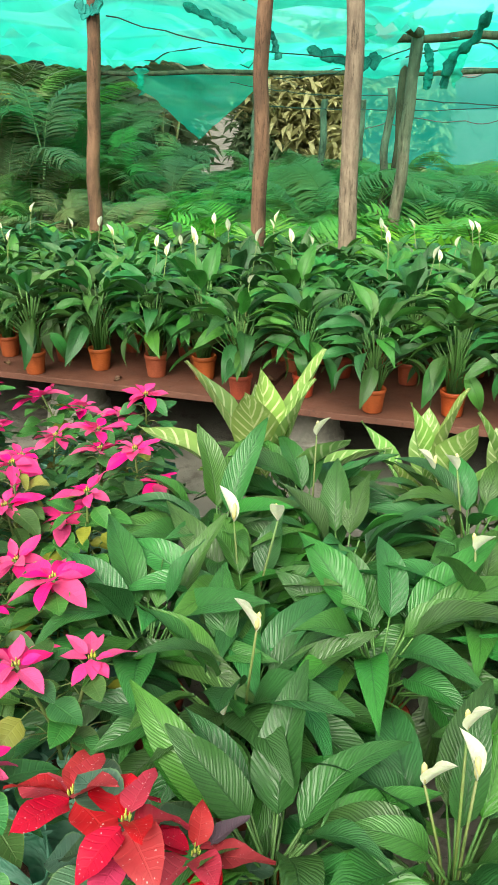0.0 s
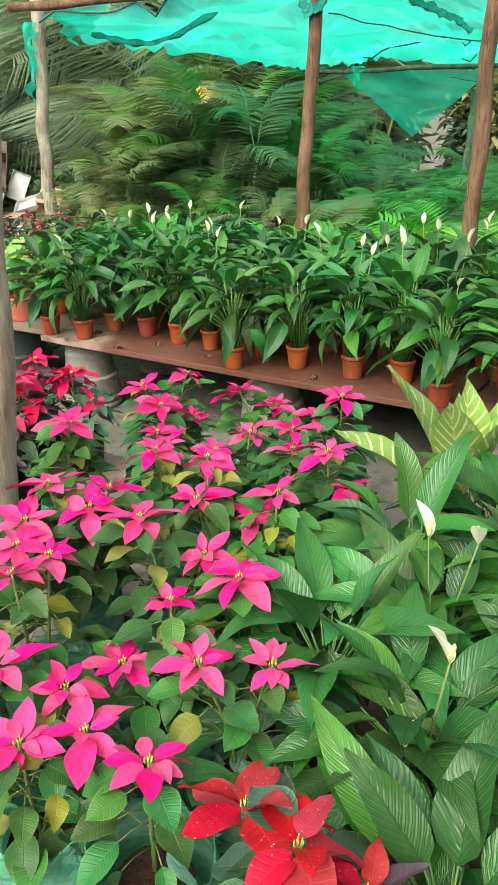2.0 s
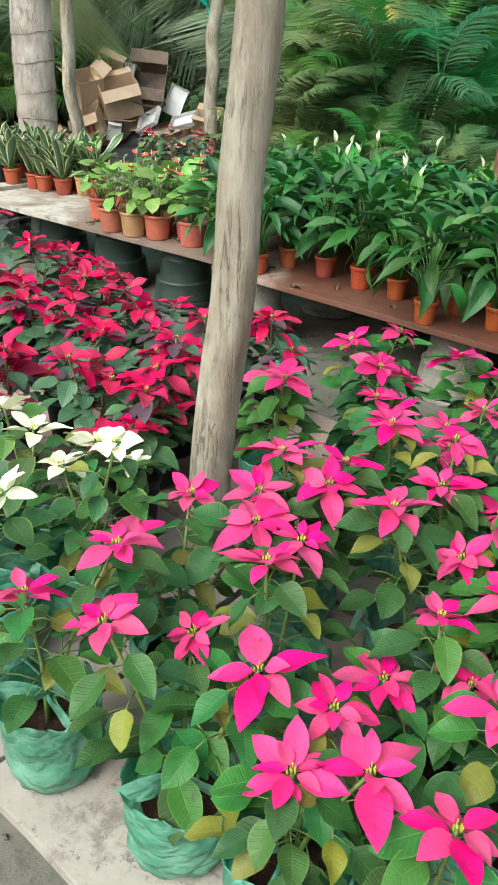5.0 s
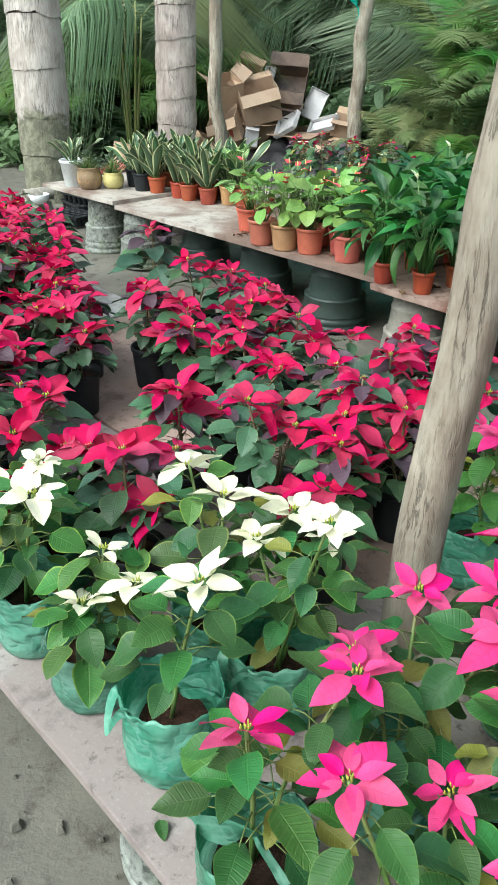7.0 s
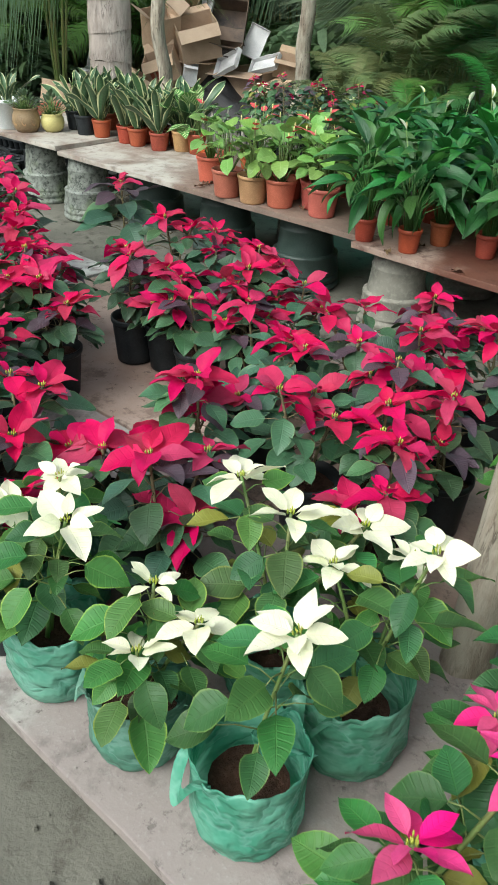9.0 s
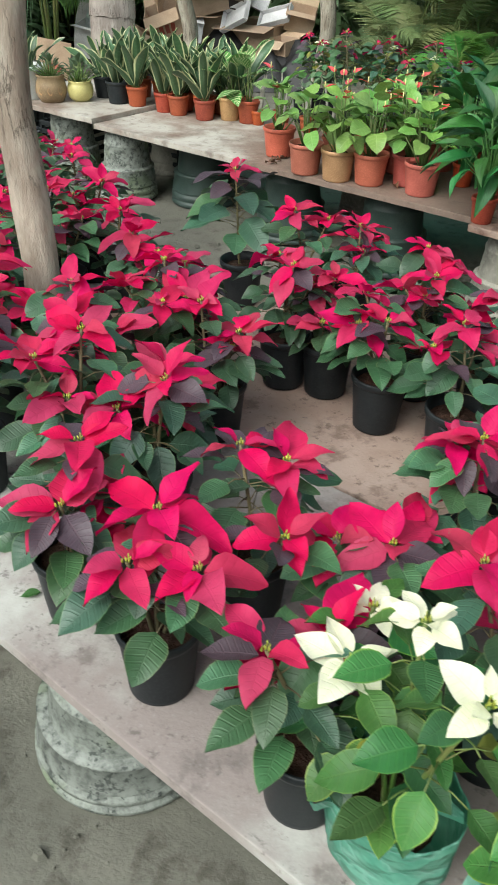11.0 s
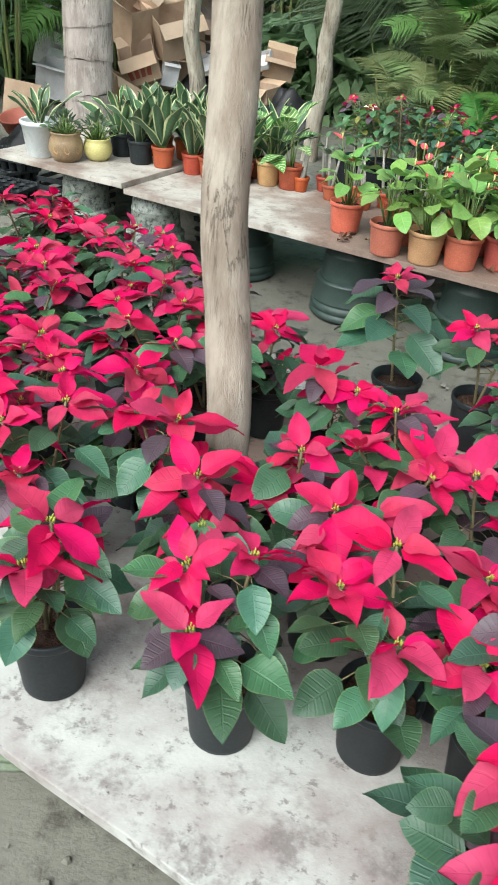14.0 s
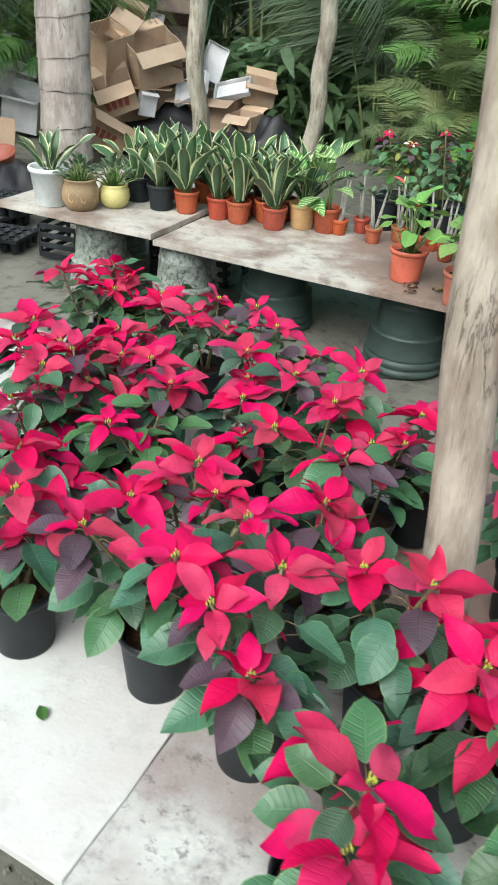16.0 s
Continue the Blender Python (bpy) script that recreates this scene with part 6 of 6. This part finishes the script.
def crate(u, v, z, turn, label):
    """A black plastic crate with slatted sides."""
    root = thing("plastic_crate", place(u, v, z, turn), label, "crate", "black crates")
    a, b, h = 0.25, 0.17, 0.2
    for z0 in (0.0, 0.06, 0.12, 0.175):
        for x0, x1, y0, y1 in [(-a, a, -b, -b + 0.012), (-a, a, b - 0.012, b), (-a, -a + 0.012, -b + 0.012, b - 0.012), (a - 0.012, a, -b + 0.012, b - 0.012)]:
            part("slat", bm_mesh("slat", box_shape(x0, x1, y0, y1, z0, z0 + 0.03, 0.002), M_BLACKPOT), root)
    for x, y in [(-a, -b), (a - 0.02, -b), (-a, b - 0.02), (a - 0.02, b - 0.02), (0, -b), (0, b - 0.02)]:
        part("post", bm_mesh("post", box_shape(x, x + 0.02, y, y + 0.02, 0.0, h, 0.002), M_BLACKPOT), root)


crate(-6.72, 3.86, 0.0, 8, "black slatted plastic crate under the bench end")
crate(-6.0, 4.0, 0.0, 5, "black slatted plastic crate under the bench")


def bowl_and_pipe():
    support(-7.22, 3.36, 0.13, 0.23, M_CONCRETE, "upturned grey concrete planter beside the bench end")
    p = [(0.0, 0.0), (0.05, 0.0), (0.075, 0.03), (0.088, 0.075), (0.083, 0.078), (0.068, 0.035), (0.04, 0.012), (0.0, 0.01)]
    tagged(part("white_bowl", turned(p, 28, 0.002).mesh("white_bowl", M_WHITEPOT), m=place(-7.17, 3.32, 0.226)), "small white bowl on an upturned planter", "bowl")
    sh = turned([(0.055, 0.0), (0.055, 0.26), (0.048, 0.26), (0.048, 0.0), (0.055, 0.0)], 24)
    ob = part("grey_pipe", sh.mesh("grey_pipe", M_CONCRETE), m=place(-7.27, 3.49, 0.281) @ Matrix.Rotation(radians(90), 4, "X"))
    tagged(ob, "short piece of grey pipe lying on an upturned planter", "pipe")


bowl_and_pipe()
dish = part("clay_bowl", turned([(0.0, 0.0), (0.09, 0.0), (0.13, 0.05), (0.16, 0.15), (0.172, 0.16), (0.165, 0.17), (0.15, 0.165), (0.12, 0.06), (0.0, 0.02)], 28, 0.004).mesh("clay_bowl", M_TERRAPINK), m=place(-8.44, 4.92, 0.05) @ Matrix.Rotation(0.25, 4, "X"))
tagged(dish, "pinkish terracotta pot lying by brown cardboard", "pot")


# ---- far trees that close the place ----
def woods(name, u0, u1, v0, v1, top, count, size, mats, label, seed):
    r = np.random.RandomState(seed)
    sh = Shape()
    for k in range(count):
        u, v = r.uniform(u0, u1), r.uniform(v0, v1)
        q = at(u, v)
        z = r.beta(1.3, 1.3) * (top * (0.75 + 0.5 * noise.noise((q.x * 0.5, q.y * 0.5, seed))))
        m = Matrix.Translation((q.x, q.y, z)) @ Euler((r.uniform(-1.2, 0.4), r.uniform(-0.6, 0.6), r.uniform(0, 6.28))).to_matrix().to_4x4()
        s = size * r.uniform(0.6, 1.5)
        slot = 0 if noise.noise((q.x * 0.35, q.y * 0.35, z * 0.4 + 5)) < 0.14 else 1
        sh.add([(-0.5 * s * 0.3, 0, 0), (0.5 * s * 0.3, 0, 0), (0.3 * s * 0.5, s * 0.5, 0.08 * s), (0, s, -0.1 * s), (-0.3 * s * 0.5, s * 0.5, 0.08 * s)], [(0, 1, 2, 3, 4)], [(0.2, 0), (0.8, 0), (0.9, 0.5), (0.5, 1), (0.1, 0.5)], m, slot)
    tagged(part(name, sh.mesh(name, *mats)), label, "trees", kind="stuff")


woods("far_trees", -1.2, 8, 16.0, 18.0, 0.75, 6000, 0.24, (L_FARSUNLIT, L_FAR), "low distant foliage beyond the shade net", 8)
woods("far_trees", -5.4, -1.2, 16.0, 18.0, 3.3, 14000, 0.24, (L_FARSUNLIT, L_FAR), "low distant foliage, partly pale with painted sunlight", 5)
woods("far_trees", -20, -5.4, 12.8, 15.5, 4.6, 14000, 0.36, (L_FARSUNLIT, L_FAR), "dense distant foliage, partly pale with painted sunlight", 1)
woods("undergrowth", -14, -6.2, 7.9, 9.0, 1.25, 3500, 0.26, (L_FAR, L_PALMBLUE), "dark green undergrowth between the palms", 6)
woods("undergrowth", -13.5, -10.2, 4.6, 6.6, 0.95, 2200, 0.24, (L_FAR, L_PALMBLUE), "dark green undergrowth between the palms", 7)
woods("far_trees", -17.5, -14.5, -8, 13, 5.0, 9000, 0.42, (L_FAR, L_FARSUNLIT), "dense green foliage closing the yard", 2)
woods("far_trees", 8.5, 10.5, -8, 13, 4.0, 6000, 0.42, (L_FAR, L_FARSUNLIT), "dense green foliage closing the yard", 3)
woods("far_trees", -17, 9, -9, -7, 3.5, 8000, 0.42, (L_FAR, L_FAR), "dense green foliage closing the yard", 4)


# ---- fallen leaves on the slabs and the ground ----
DRYLEAF = leaf_set("fallen_leaf", L_DRY, 4, 0.055, 0.028, ovate, 0.3, 0.9, 0.25)
for k in range(26):
    where, z = ((-4.9 + 1.4 * rnd.random(), 3.26 + 0.12 * rnd.random()), BENCH + 0.010) if k % 3 == 0 else ((-3.2 + 2.6 * rnd.random(), 3.12 + 0.2 * rnd.random()), BENCH + 0.008) if k % 3 == 1 else ((-5.2 + 4.0 * rnd.random(), 2.45 + 0.6 * rnd.random()), 0.012)
    m = place(*where, z, rnd.uniform(0, 360)) @ Matrix.Rotation(rnd.uniform(-0.15, 0.15), 4, "X")
    tagged(part("fallen_leaf", DRYLEAF[k % 4], m=m), "curled dry brown leaf fallen on the " + ("ground" if k % 3 == 2 else "bench slab"), "leaf", "fallen leaves")
for u, v in ((-4.42, 0.80), (-3.05, 0.66), (-1.62, 0.60)):
    tagged(part("fallen_leaf", GREEN[1], m=place(u, v, TABLE + 0.008, 70 * u) @ Matrix.Scale(0.45, 4)), "small green leaf fallen on the table slab", "leaf", "fallen leaves")


# ---- clods and litter on the ground ----
def clods():
    r = np.random.RandomState(4)
    sh = Shape()
    for k in range(900):
        u, v = r.uniform(-5.5, 0.5), r.choice([r.uniform(0.0, 0.75), r.uniform(2.3, 3.2)])
        q = at(u, v)
        s = 0.004 + 0.014 * r.rand() ** 3
        vs = [(math.cos(a) * s * r.uniform(0.7, 1.3), math.sin(a) * s * r.uniform(0.7, 1.3), 0) for a in (0, 1.26, 2.51, 3.77, 5.03)]
        top = [(x * 0.55, y * 0.55, s * r.uniform(0.5, 1.0)) for x, y, _ in vs]
        sh.add(vs + top, [(i, (i + 1) % 5, 5 + (i + 1) % 5, 5 + i) for i in range(5)] + [(5, 6, 7, 8, 9)], None, Matrix.Translation((q.x, q.y, -0.005)))
    tagged(part("soil_clods", sh.mesh("soil_clods", M_GROUND, smooth=False)), "small clods of grey-brown earth on the ground", "soil", kind="stuff")


clods()
